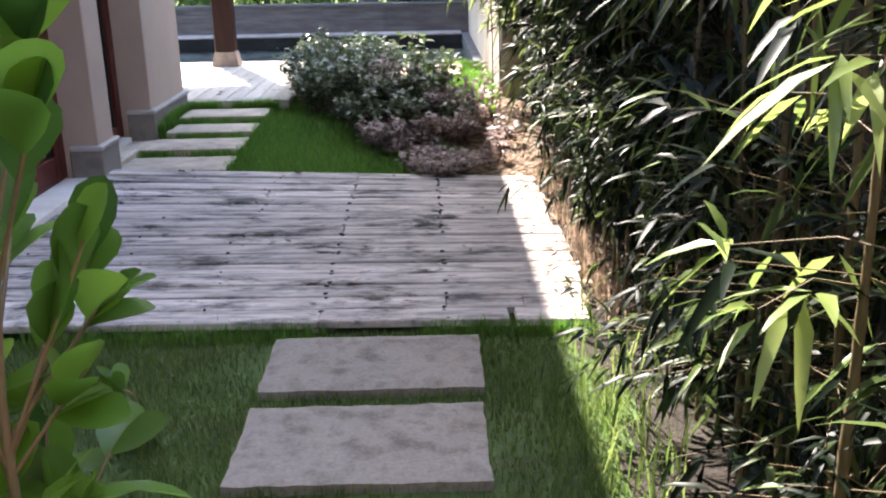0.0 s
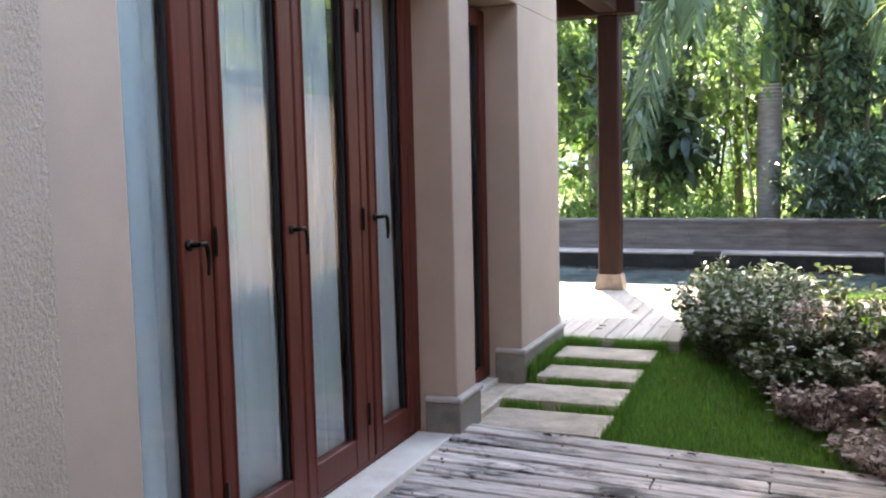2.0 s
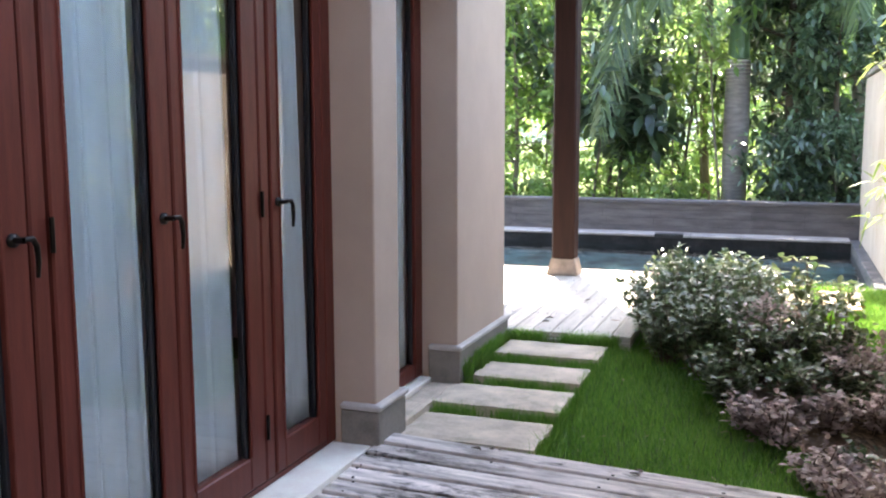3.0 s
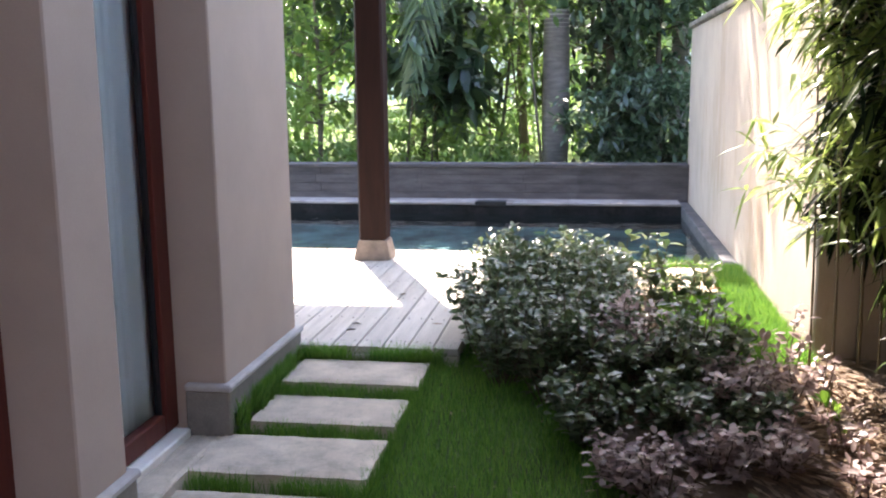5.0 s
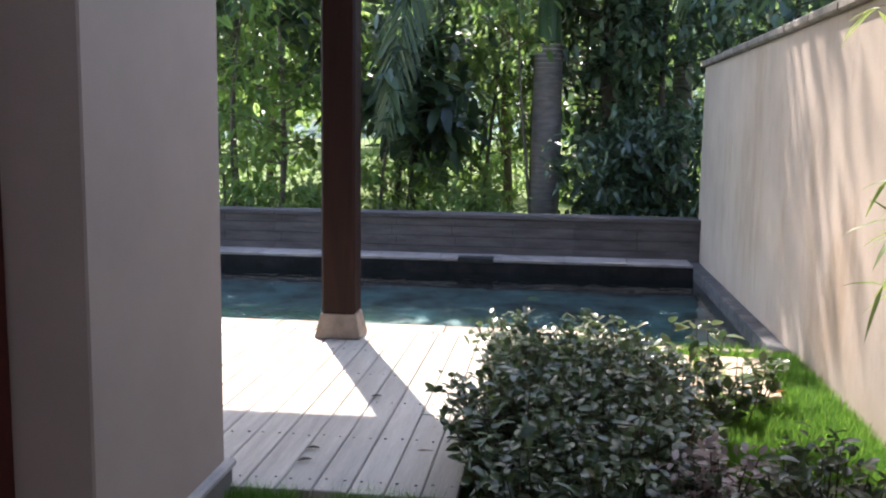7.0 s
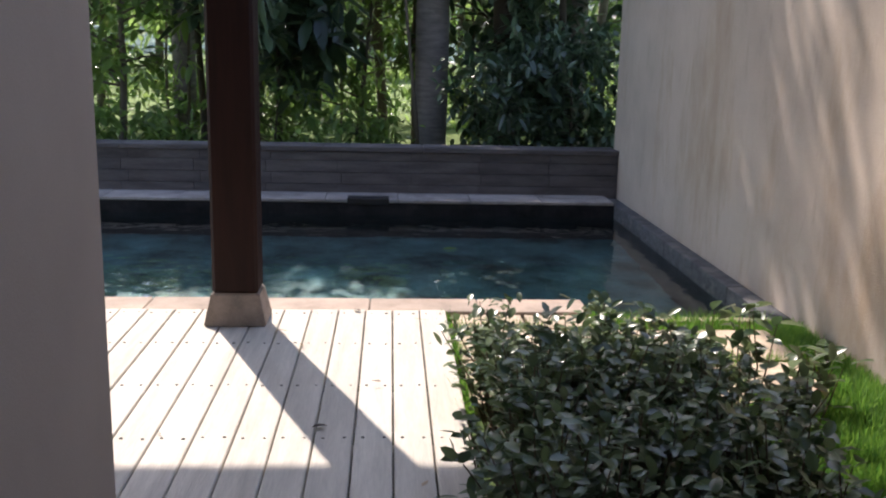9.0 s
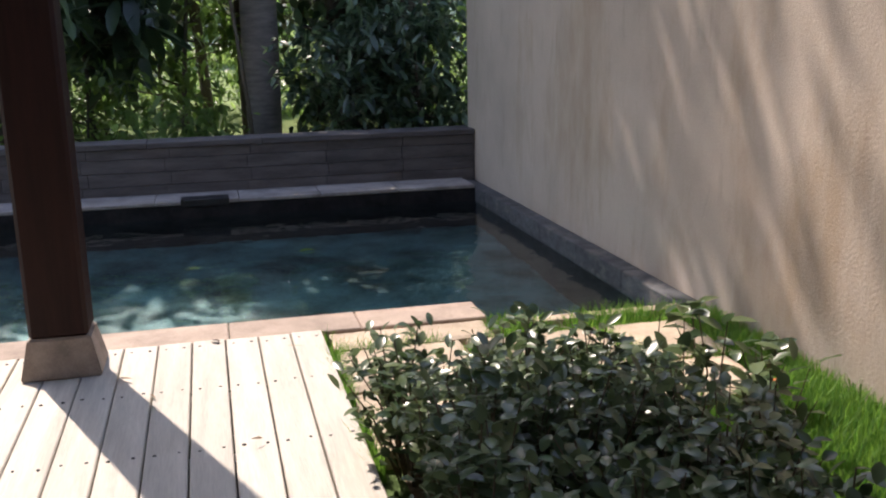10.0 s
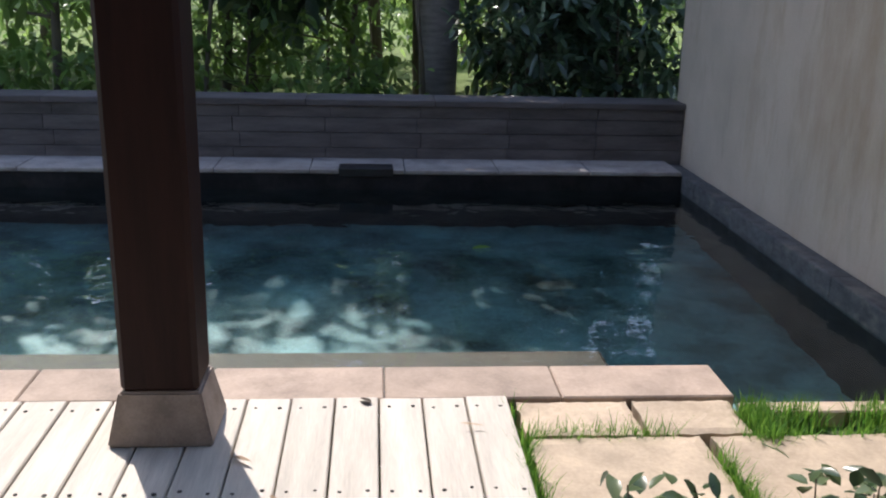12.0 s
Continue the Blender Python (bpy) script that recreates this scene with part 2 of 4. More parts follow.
PALM_LEAF = leaf_mat("palm_leaf", (0.055, 0.10, 0.04), (0.12, 0.18, 0.075), 0.3, 0.33, 0.8)
GRASS_BLADE = leaf_mat("grass_blade", (0.032, 0.125, 0.018), (0.135, 0.265, 0.04), 0.4, 0.6)
LAWN_BLADE = leaf_mat("lawn_blade", (0.05, 0.105, 0.022), (0.15, 0.20, 0.06), 0.4, 0.6, 0.3)
DRY_LEAF = leaf_mat("dry_leaf", (0.14, 0.095, 0.06), (0.40, 0.31, 0.22), 0.3, 0.8)
# Distant leaves are kept pale, with haze put into their greens.
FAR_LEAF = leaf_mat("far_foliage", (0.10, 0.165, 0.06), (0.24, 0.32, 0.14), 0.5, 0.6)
WINDOW_GLASS = glass_mat("window_glass", (0.97, 1.0, 1.0), 0.0, 1.5)
WATER = glass_mat("pool_water", (0.55, 0.80, 0.83), 0.0, 1.33, 0.16)


# ---- helpers for building ----
ORIGIN = {}


def thing(name, loc, label="", category="", group="", kind=""):
    ob = new(name)
    ob.location = loc
    ob.empty_display_size = 0.1
    ORIGIN[ob.name] = Vector(loc)
    return tagged(ob, label, category, group, kind)


def link_mesh(name, me, material, parent=None, at=(0, 0, 0), label="", category="", kind="", group=""):
    """One mesh object at a world place, under a thing or a part or alone."""
    ob = new(name, me)
    if material and not me.materials:
        me.materials.append(material)
    o = Vector(at)
    ORIGIN[ob.name] = o
    if parent:
        ob.parent = parent
        ob.location = o - ORIGIN[parent.name]
    else:
        ob.location = o
    return tagged(ob, label, category, group, kind)


def box_mesh(sx, sy, sz, bevel=0.004, jitter=0.0):
    """A block standing on its base, centred in x and y, with rounded edges."""
    bm = bmesh.new()
    bmesh.ops.create_cube(bm, size=1)
    for v in bm.verts:
        v.co = Vector((v.co.x * sx, v.co.y * sy, (v.co.z + 0.5) * sz))
        if jitter:
            v.co += Vector([random.uniform(-jitter, jitter) for _ in range(3)])
    if bevel:
        bmesh.ops.bevel(bm, geom=bm.edges[:], offset=min(bevel, 0.3 * min(sx, sy, sz)), segments=1, affect="EDGES")
    me = bpy.data.meshes.new("block")
    bm.to_mesh(me)
    bm.free()
    return me


def box(name, x0, x1, y0, y1, z0, z1, material, parent=None, bevel=0.004, jitter=0.0, label="", category="", kind="", group=""):
    me = box_mesh(x1 - x0, y1 - y0, z1 - z0, bevel, jitter)
    return link_mesh(name, me, material, parent, ((x0 + x1) / 2, (y0 + y1) / 2, z0), label, category, kind, group)


def mesh_np(name, verts, faces):
    """A mesh from arrays; faces all have the same number of corners."""
    verts, faces = np.asarray(verts, np.float32), np.asarray(faces, np.int32)
    me = bpy.data.meshes.new(name)
    n, k = faces.shape
    me.vertices.add(len(verts))
    me.vertices.foreach_set("co", verts.ravel())
    me.loops.add(n * k)
    me.loops.foreach_set("vertex_index", faces.ravel())
    me.polygons.add(n)
    me.polygons.foreach_set("loop_start", np.arange(0, n * k, k, dtype=np.int32))
    me.update(calc_edges=True)
    return me


def tube(points, radii, sides=8, ring=None):
    """Verts and quads of a tapering tube along points."""
    P = np.asarray(points, float)
    T = np.gradient(P, axis=0)
    T /= np.linalg.norm(T, axis=1)[:, None] + 1e-9
    ref = np.array([0.31, 0.95, 0.05])
    A = np.cross(T, ref)
    A /= np.linalg.norm(A, axis=1)[:, None] + 1e-9
    B = np.cross(T, A)
    ang = np.linspace(0, 2 * math.pi, sides, endpoint=False)
    R = np.asarray(radii, float)[:, None, None]
    V = P[:, None, :] + R * (np.cos(ang)[None, :, None] * A[:, None, :] + np.sin(ang)[None, :, None] * B[:, None, :])
    n = len(P)
    i = np.arange(n - 1)[:, None] * sides
    j = np.arange(sides)[None, :]
    F = np.stack([i + j, i + (j + 1) % sides, i + sides + (j + 1) % sides, i + sides + j], -1).reshape(-1, 4)
    return V.reshape(-1, 3), F


def merge(parts):
    vs, fs, o = [], [], 0
    for v, f in parts:
        vs.append(v)
        fs.append(np.asarray(f) + o)
        o += len(v)
    return np.concatenate(vs), np.concatenate(fs)


NARROW = ((0.3, 1.0), (0.72, 0.62))
OVAL = ((0.2, 0.72), (0.5, 1.0), (0.82, 0.62))
OBOVATE = ((0.12, 0.32), (0.32, 0.72), (0.58, 1.0), (0.8, 0.86), (0.94, 0.45))


def leaves(base, direction, up, length, width, droop=0.25, profile=NARROW, fold=0.25):
    """Many leaves as arrays: each a folded, drooping blade in two halves about its midrib, with the outline that profile gives."""
    base, D, U = (np.asarray(a, float) for a in (base, direction, up))
    n = len(base)
    D = D / (np.linalg.norm(D, axis=1)[:, None] + 1e-9)
    S = np.cross(D, U)
    S /= np.linalg.norm(S, axis=1)[:, None] + 1e-9
    N = np.cross(S, D)
    Lg = np.broadcast_to(np.asarray(length, float), (n,))[:, None]
    W = np.broadcast_to(np.asarray(width, float), (n,))[:, None] * 0.5
    down = np.array([0, 0, -1.0])
    cols = [base]
    for u, w in profile:
        mid = base + D * Lg * u + down * Lg * droop * u ** 2
        cols += [mid - S * W * w + N * W * w * fold, mid, mid + S * W * w + N * W * w * fold]
    cols.append(base + D * Lg + down * Lg * droop)
    V = np.stack(cols, 1)
    k, last = len(cols), len(cols) - 1
    tri = [(0, 2, 1), (0, 3, 2)]
    for r in range(len(profile) - 1):
        a, b = 1 + 3 * r, 4 + 3 * r
        tri += [(a, a + 1, b + 1), (a, b + 1, b), (a + 1, a + 2, b + 2), (a + 1, b + 2, b + 1)]
    a = 1 + 3 * (len(profile) - 1)
    tri += [(a, a + 1, last), (a + 1, a + 2, last)]
    o = (np.arange(n) * k)[:, None, None]
    return V.reshape(-1, 3), (np.array(tri)[None] + o).reshape(-1, 3)


def unit(n, rng):
    v = rng.normal(size=(n, 3))
    return v / np.linalg.norm(v, axis=1)[:, None]


# ---- ground ----
def smooth(a, b, v):
    k = np.clip((np.asarray(v, float) - a) / (b - a), 0, 1)
    return k * k * (3 - 2 * k)


def ground_z(x, y):
    """Height of the earth: the lawn, a slope up beside the steps, a pit round the pool, flat land beyond."""
    x, y = np.asarray(x, float), np.asarray(y, float)
    z = -0.05 + 0.17 * smooth(5.9, 7.9, y)
    z = z - 0.12 * ((x > -2.3) & (x < 0.66) & (y > 3.6) & (y < 5.93))
    z = z + 0.015 * np.sin(x * 3.1 + 1) * np.sin(y * 2.7) * (y > 6)
    z = z + 0.05 * smooth(0.62, 1.0, x) * (y < 8)
    pit = (x < 0.70) & (x > -9) & (y > 10.40) & (y < 14.55)
    z = np.where(pit, -1.6, z)
    terrace = (x < -1.1) & (y > 7.88) & (y <= 10.40)
    z = np.where(terrace, 0.02, z)
    z = np.where((y >= 14.55), 0.25 + 0.0 * y, z)
    return z


xs = np.concatenate([[-600, -200, -80, -40, -20, -12, -9.02, -9], np.arange(-8.5, -2.6, 0.5), np.arange(-2.5, 1.45, 0.06), np.arange(1.5, 9, 0.5), [12, 20, 40, 80, 200, 600]])
xs = np.sort(np.concatenate([xs, [0.69, 0.71]]))
ys = np.concatenate([[-600, -150, -40, -15, -8, -4], np.arange(-2, 10.3, 0.06), [10.39, 10.41, 11, 12, 13, 14, 14.54, 14.56, 15, 17, 20, 25, 32, 45, 70, 120, 250, 600]])
gx, gy = np.meshgrid(xs, ys, indexing="ij")
gz = ground_z(gx, gy)
nx, ny = gx.shape
idx = np.arange(nx * ny).reshape(nx, ny)
gf = np.stack([idx[:-1, :-1], idx[1:, :-1], idx[1:, 1:], idx[:-1, 1:]], -1).reshape(-1, 4)
ground_mesh = mesh_np("ground", np.stack([gx, gy, gz], -1).reshape(-1, 3), gf)
ground_mesh.materials.append(TURF)
ground_mesh.materials.append(SOIL)
ground_mesh.materials.append(FAR_TURF)
ground_mesh.materials.append(SHADED_SOIL)
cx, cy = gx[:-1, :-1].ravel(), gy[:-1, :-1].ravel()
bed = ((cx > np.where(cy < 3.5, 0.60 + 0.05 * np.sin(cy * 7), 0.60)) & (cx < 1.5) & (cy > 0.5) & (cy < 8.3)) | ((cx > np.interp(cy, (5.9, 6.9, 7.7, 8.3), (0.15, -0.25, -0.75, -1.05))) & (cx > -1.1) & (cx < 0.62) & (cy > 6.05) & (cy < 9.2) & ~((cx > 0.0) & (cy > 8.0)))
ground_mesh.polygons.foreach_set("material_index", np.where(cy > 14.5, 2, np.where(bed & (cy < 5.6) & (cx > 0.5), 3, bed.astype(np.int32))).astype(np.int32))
ground = link_mesh("ground", ground_mesh, None, label="garden ground of turf and brown soil", kind="structure")

# ---- house ----
FACE = -1.925


def wall(name, x0, x1, y0, y1, z0, z1, material, label):
    return box(name, x0, x1, y0, y1, z0, z1, material, bevel=0.006, label=label, kind="structure")


wall("wall_near", -2.6, -2.00, -4.0, 3.18, -0.1, 5.0, ROUGH_STUCCO, "rough beige stucco house wall")
wall("wall_near_jamb", -2.6, -2.03, 3.18, 3.50, -0.1, 2.40, STUCCO, "smooth taupe stucco door jamb")
wall("wall_pier_1", -2.6, FACE - 0.01, 5.80, 6.085, -0.1, 2.40, STUCCO, "smooth taupe stucco pier between the openings")
wall("wall_pier_2", -2.9, FACE, 6.92, 7.86, -0.1, 2.40, STUCCO, "smooth taupe stucco corner pier")
wall("wall_upper", -2.6, FACE - 0.002, 3.18, 7.858, 2.40, 5.0, STUCCO, "smooth taupe stucco wall above the doors")
wall("wall_back_return", -7.0, -2.9, 7.40, 7.858, -0.1, 5.0, STUCCO, "smooth taupe stucco wall beside the terrace")
wall("wall_room_back", -6.2, -6.0, -4.0, 7.4, -0.1, 5.0, ROOM_PAINT, "plain painted room wall")
wall("wall_room_side", -6.0, -2.6, -4.2, -4.0, -0.1, 5.0, ROOM_PAINT, "plain painted room wall")
box("floor", -6.0, -2.24, -4.0, 7.4, -0.1, 0.055, ROOM_FLOOR, bevel=0, label="dark polished room floor", kind="structure")
box("ceiling", -6.0, -2.6, -4.0, 7.4, 2.55, 2.65, ROOM_PAINT, bevel=0, label="plain room ceiling", kind="structure")
# Upper roof is unseen; its edges are set by where shade should fall.
box("roof_upper", -7.2, -1.17, -5.0, 12.45, 5.0, 5.18, POST_WOOD, bevel=0.01, label="unseen dark roof with eaves sized to cast the shade", kind="structure")
box("roof_terrace", -7.2, -1.72, 7.87, 10.82, 2.96, 3.06, POST_WOOD, bevel=0.01, label="dark timber roof over the terrace", kind="structure")


def plinth(name, y0, y1, top, face):
    p = thing(name, (face, (y0 + y1) / 2, 0), "grey stone wall base with a pale cap", "wall base", kind="structure")
    box("stone", face - 0.17, face + 0.022, y0 - 0.022, y1 + 0.022, -0.05, top - 0.03, PLINTH, p, 0.006)
    box("cap", face - 0.17, face + 0.034, y0 - 0.034, y1 + 0.034, top - 0.03, top, PLINTH_CAP, p, 0.008, label="pale stone cap")


plinth("baseboard_1", 5.80, 6.085, 0.258, FACE - 0.01)
plinth("baseboard_2", 6.92, 7.86, 0.288, FACE)

box("threshold", -2.24, -1.95, 3.185, 5.775, -0.06, 0.068, MARBLE, bevel=0.002, label="white veined marble door threshold", kind="structure")
box("window_ledge", -2.24, -2.075, 6.11, 6.895, -0.02, 0.10, MARBLE, bevel=0.006, label="pale stone ledge under the window", kind="structure")

DOOR_X = -2.135
HEAD = 2.40


def lever(parent, y, side):
    """A bronze lever on a round rose; side is the way the lever turns in."""
    rose_v, rose_f = tube([(DOOR_X - 0.002, y, 1.22), (DOOR_X + 0.012, y, 1.22), (DOOR_X + 0.014, y, 1.22)], [0.019, 0.019, 0.0], 12)
    neck = tube([(DOOR_X + 0.01, y, 1.22), (DOOR_X + 0.045, y, 1.222)], [0.009, 0.009], 8)
    arm = tube([(DOOR_X + 0.045, y - side * 0.004, 1.225), (DOOR_X + 0.05, y + side * 0.022, 1.224), (DOOR_X + 0.05, y + side * 0.036, 1.205),
                (DOOR_X + 0.05, y + side * 0.04, 1.16), (DOOR_X + 0.048, y + side * 0.038, 1.118)], [0.008, 0.009, 0.009, 0.008, 0.006], 8)
    v, f = merge([(rose_v, rose_f), neck, arm])
    at = Vector((DOOR_X, y, 1.22))
    return link_mesh("handle", mesh_np("handle", v - np.array(at), f), BRONZE, parent, at, label="dark bronze lever handle")


def glazed_leaf(name, y0, y1, stile, handle_y, handle_side, category, label, bottom=0.092, rail=0.138, stile_b=None):
    sb = stile_b or stile
    d = thing(name, (DOOR_X, (y0 + y1) / 2, bottom), label, category, "mahogany glazed door leaves", "structure")
    x0, x1 = DOOR_X - 0.055, DOOR_X
    box("stile", x0, x1, y0 + 0.002, y0 + stile, bottom + 0.004, HEAD - 0.03, MAHOGANY, d, 0.006)
    box("stile", x0, x1, y1 - sb, y1 - 0.002, bottom + 0.004, HEAD - 0.03, MAHOGANY, d, 0.006)
    box("rail", x0, x1, y0 + stile, y1 - sb, bottom + 0.004, bottom + rail, MAHOGANY, d, 0.006)
    box("rail", x0, x1, y0 + stile, y1 - sb, HEAD - 0.13, HEAD - 0.03, MAHOGANY, d, 0.006)
    g = 0.012
    for a, b in ((y0 + stile, y0 + stile + g), (y1 - sb - g, y1 - sb)):
        box("gasket", x0 + 0.012, x1 - 0.014, a, b, bottom + rail, HEAD - 0.13, GASKET, d, 0.001, label="black glazing gasket")
    for a in (y0 + stile - 0.012, y1 - sb):
        box("bead", x1 - 0.020, x1 + 0.006, a, a + 0.012, bottom + rail, HEAD - 0.13, MAHOGANY, d, 0.003)
    pane = box("pane", DOOR_X - 0.033, DOOR_X - 0.027, y0 + stile + g, y1 - sb - g, bottom + rail, HEAD - 0.13, WINDOW_GLASS, d, 0, label="clear reflecting glass")
    pane.visible_shadow = False
    if handle_y is not None:
        lever(d, handle_y, handle_side)
    return d


glazed_leaf("door_1", 3.41, 3.963, 0.103, 3.90, 1, "door", "closed mahogany glazed door with bronze lever")
glazed_leaf("door_2", 4.047, 4.608, 0.075, 4.55, 1, "door", "closed mahogany glazed door with bronze lever", stile_b=0.108)
glazed_leaf("door_3", 4.614, 5.165, 0.070, None, 1, "door", "closed mahogany glazed door without handle", stile_b=0.115)
glazed_leaf("door_4", 5.252, 5.702, 0.070, 5.30, 1, "door", "closed mahogany glazed door with bronze lever", stile_b=0.080)
frame_d = thing("door_frame", (DOOR_X, 4.6, 0.045), "mahogany frame round the glazed doors", "door frame", kind="structure")
box("jamb", DOOR_X - 0.075, DOOR_X - 0.004, 5.712, 5.798, 0.070, HEAD, MAHOGANY, frame_d)
box("head", DOOR_X - 0.075, DOOR_X - 0.004, 3.41, 5.712, HEAD - 0.028, HEAD - 0.001, MAHOGANY, frame_d)
for a, b in ((3.972, 4.036), (5.175, 5.240)):
    box("mullion", DOOR_X - 0.07, DOOR_X - 0.003, a, b, 0.092, HEAD - 0.03, MAHOGANY, frame_d, 0.006)
    box("seal", DOOR_X - 0.06, DOOR_X - 0.022, a - 0.014, b + 0.014, 0.092, HEAD - 0.03, GASKET, frame_d, 0, label="dark gap seal beside the mullion")
box("sill", DOOR_X - 0.075, DOOR_X - 0.004, 3.41, 5.712, 0.070, 0.092, MAHOGANY, frame_d, 0.002)
for hy in (4.041, 5.170):
    for hz in (0.32, 1.22, 2.1):
        v, f = tube([(DOOR_X + 0.008, hy, hz - 0.05), (DOOR_X + 0.008, hy, hz + 0.05)], [0.008, 0.008], 8)
        at = Vector((DOOR_X, hy, hz))
        link_mesh("hinge", mesh_np("hinge", v - np.array(at), f), BRONZE, frame_d, at, label="dark hinge barrel")

glazed_leaf("window_1", 6.085, 6.915, 0.075, None, 1, "window", "tall narrow mahogany window with clear glass", 0.10, 0.09, 0.122)


def curtain(y0, y1, folds, x=-2.31, lean=0.0):
    """A sheer hanging cloth in even soft folds."""
    rng = np.random.default_rng(int(y0 * 100))
    n = folds * 18
    yy = np.linspace(y0, y1, n)
    ph = np.linspace(0, folds * 2 * math.pi, n) + rng.normal(0, 0.5, n).cumsum() * 0.2
    zz = np.linspace(0.07, 2.5, 9)
    V = np.array([[x + (0.022 * math.sin(p) + 0.007 * math.sin(2.7 * p + 1)) * (1.0 - 0.25 * z / 2.5), y + lean * (2.5 - z) / 2.5 + 0.008 * math.sin(2 * p), z] for z in zz for y, p in zip(yy, ph)])
    i = np.arange(len(zz) - 1)[:, None] * n + np.arange(n - 1)[None]
    F = np.stack([i, i + 1, i + n + 1, i + n], -1).reshape(-1, 4)
    at = Vector((x, (y0 + y1) / 2, 0.07))
    me = mesh_np("curtain", V - np.array(at), F)
    me.polygons.foreach_set("use_smooth", np.ones(len(F), bool))
    ob = link_mesh("curtain", me, CURTAIN, None, at, "sheer pale blue-white curtain in folds", "curtain", group="sheer curtains behind the glass")
    sd = ob.modifiers.new("cloth", "SOLIDIFY")
    sd.thickness = 0.002
    return ob


for y0, y1, k, ln in ((3.46, 3.86, 3, 0.03), (4.08, 4.56, 4, 0.03), (4.63, 5.06, 3, 0.05), (5.28, 5.62, 3, 0.07), (6.10, 6.90, 5, 0.0)):
    curtain(y0, y1, k, -2.212, lean=ln)

# ---- terrace post and beam ----
post = thing("veranda_post", (-2.06, 10.29, 0.20), "dark red-brown square timber post on a stone foot", "post")
bm = bmesh.new()
bmesh.ops.create_cube(bm, size=1)
for v in bm.verts:
    w = 0.14 if v.co.z < 0 else 0.108
    v.co = Vector((math.copysign(w, v.co.x), math.copysign(w * 0.88, v.co.y), 0.0 if v.co.z < 0 else 0.148))
bmesh.ops.bevel(bm, geom=bm.edges[:], offset=0.006, segments=2, affect="EDGES")
me = bpy.data.meshes.new("foot")
bm.to_mesh(me)
bm.free()
link_mesh("foot", me, GRANITE, post, (-2.06, 10.29, 0.20), "tapered grey-brown stone foot")
box("shaft", -2.163, -1.957, 10.197, 10.383, 0.345, 2.77, POST_WOOD, post, 0.014)
beam = thing("veranda_beam", (-4, 10.29, 2.77), "dark red-brown timber roof beam", "beam")
box("beam", -7.0, -1.80, 10.19, 10.39, 2.77, 2.955, POST_WOOD, beam, 0.008)
beam2 = thing("veranda_beam", (-2.06, 9.0, 2.79), "dark red-brown timber roof beam", "beam")
box("beam", -2.15, -1.97, 7.87, 10.18, 2.79, 2.955, POST_WOOD, beam2, 0.008)

# ---- pool ----
WATER_Z = 0.06
pool = thing("pool", (-3.2, 12.2, -1.3), "dark slate-lined garden pool", "pool", kind="structure")
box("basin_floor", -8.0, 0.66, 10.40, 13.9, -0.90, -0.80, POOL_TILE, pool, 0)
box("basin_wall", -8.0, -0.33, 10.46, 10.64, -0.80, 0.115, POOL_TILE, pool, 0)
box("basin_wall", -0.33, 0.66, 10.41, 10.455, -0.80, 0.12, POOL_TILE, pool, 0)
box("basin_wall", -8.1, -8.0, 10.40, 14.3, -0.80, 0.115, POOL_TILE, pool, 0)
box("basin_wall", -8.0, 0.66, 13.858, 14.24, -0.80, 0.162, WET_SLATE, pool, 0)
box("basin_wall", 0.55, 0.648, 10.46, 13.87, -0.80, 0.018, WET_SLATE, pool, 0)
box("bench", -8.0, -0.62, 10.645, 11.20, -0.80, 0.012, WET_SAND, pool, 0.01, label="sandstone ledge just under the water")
wv = [(-8.0, 10.455, 0), (0.55, 10.455, 0), (0.55, 13.87, 0), (-8.0, 13.87, 0)]
water = link_mesh("water", mesh_np("water", wv, [[0, 1, 2, 3]]), WATER, None, (0, 0, WATER_Z), "still dark teal pool water", kind="structure")
water.visible_shadow = False


def row_of_blocks(name, parent, material, x0, x1, y0, y1, z0, z1, length, along="x", gap=0.004, bevel=0.005, seed=1, jit=0.002):
    """Blocks end to end along x or y, alike ones on one mesh."""
    a0, a1 = (x0, x1) if along == "x" else (y0, y1)
    n = max(1, round((a1 - a0) / length))
    step = (a1 - a0) / n
    r = random.Random(seed)
    sx, sy = (step - gap, y1 - y0) if along == "x" else (x1 - x0, step - gap)
    me = box_mesh(sx, sy, z1 - z0, bevel)
    for k in range(n):
        c = a0 + (k + 0.5) * step
        at = (c, (y0 + y1) / 2, z0 + r.uniform(-jit, jit)) if along == "x" else ((x0 + x1) / 2, c, z0 + r.uniform(-jit, jit))
        link_mesh(name, me, material, parent, at)


row_of_blocks("ledge_stone", pool, LEDGE_STONE, -8.0, 0.533, 13.85, 14.24, 0.164, 0.192, 0.6, seed=2)
row_of_blocks("edge_stone", pool, SLATE, 0.540, 0.648, 10.47, 14.24, 0.02, 0.168, 0.6, "y", seed=3)
row_of_blocks("coping_stone", pool, COPING_STONE, -8.0, -0.37, 10.475, 10.715, 0.115, 0.192, 0.55, seed=4)
row_of_blocks("edge_stone", pool, SANDSTONE, -0.366, 0.53, 10.395, 10.465, 0.06, 0.172, 0.4, seed=5)
skimmer = thing("skimmer_lid", (-1.545, 13.9, 0.187), "black recessed skimmer slot in the pool ledge", "skimmer")
box("lid", -1.72, -1.37, 13.838, 14.0, 0.150, 0.203, GASKET, skimmer, 0.004)

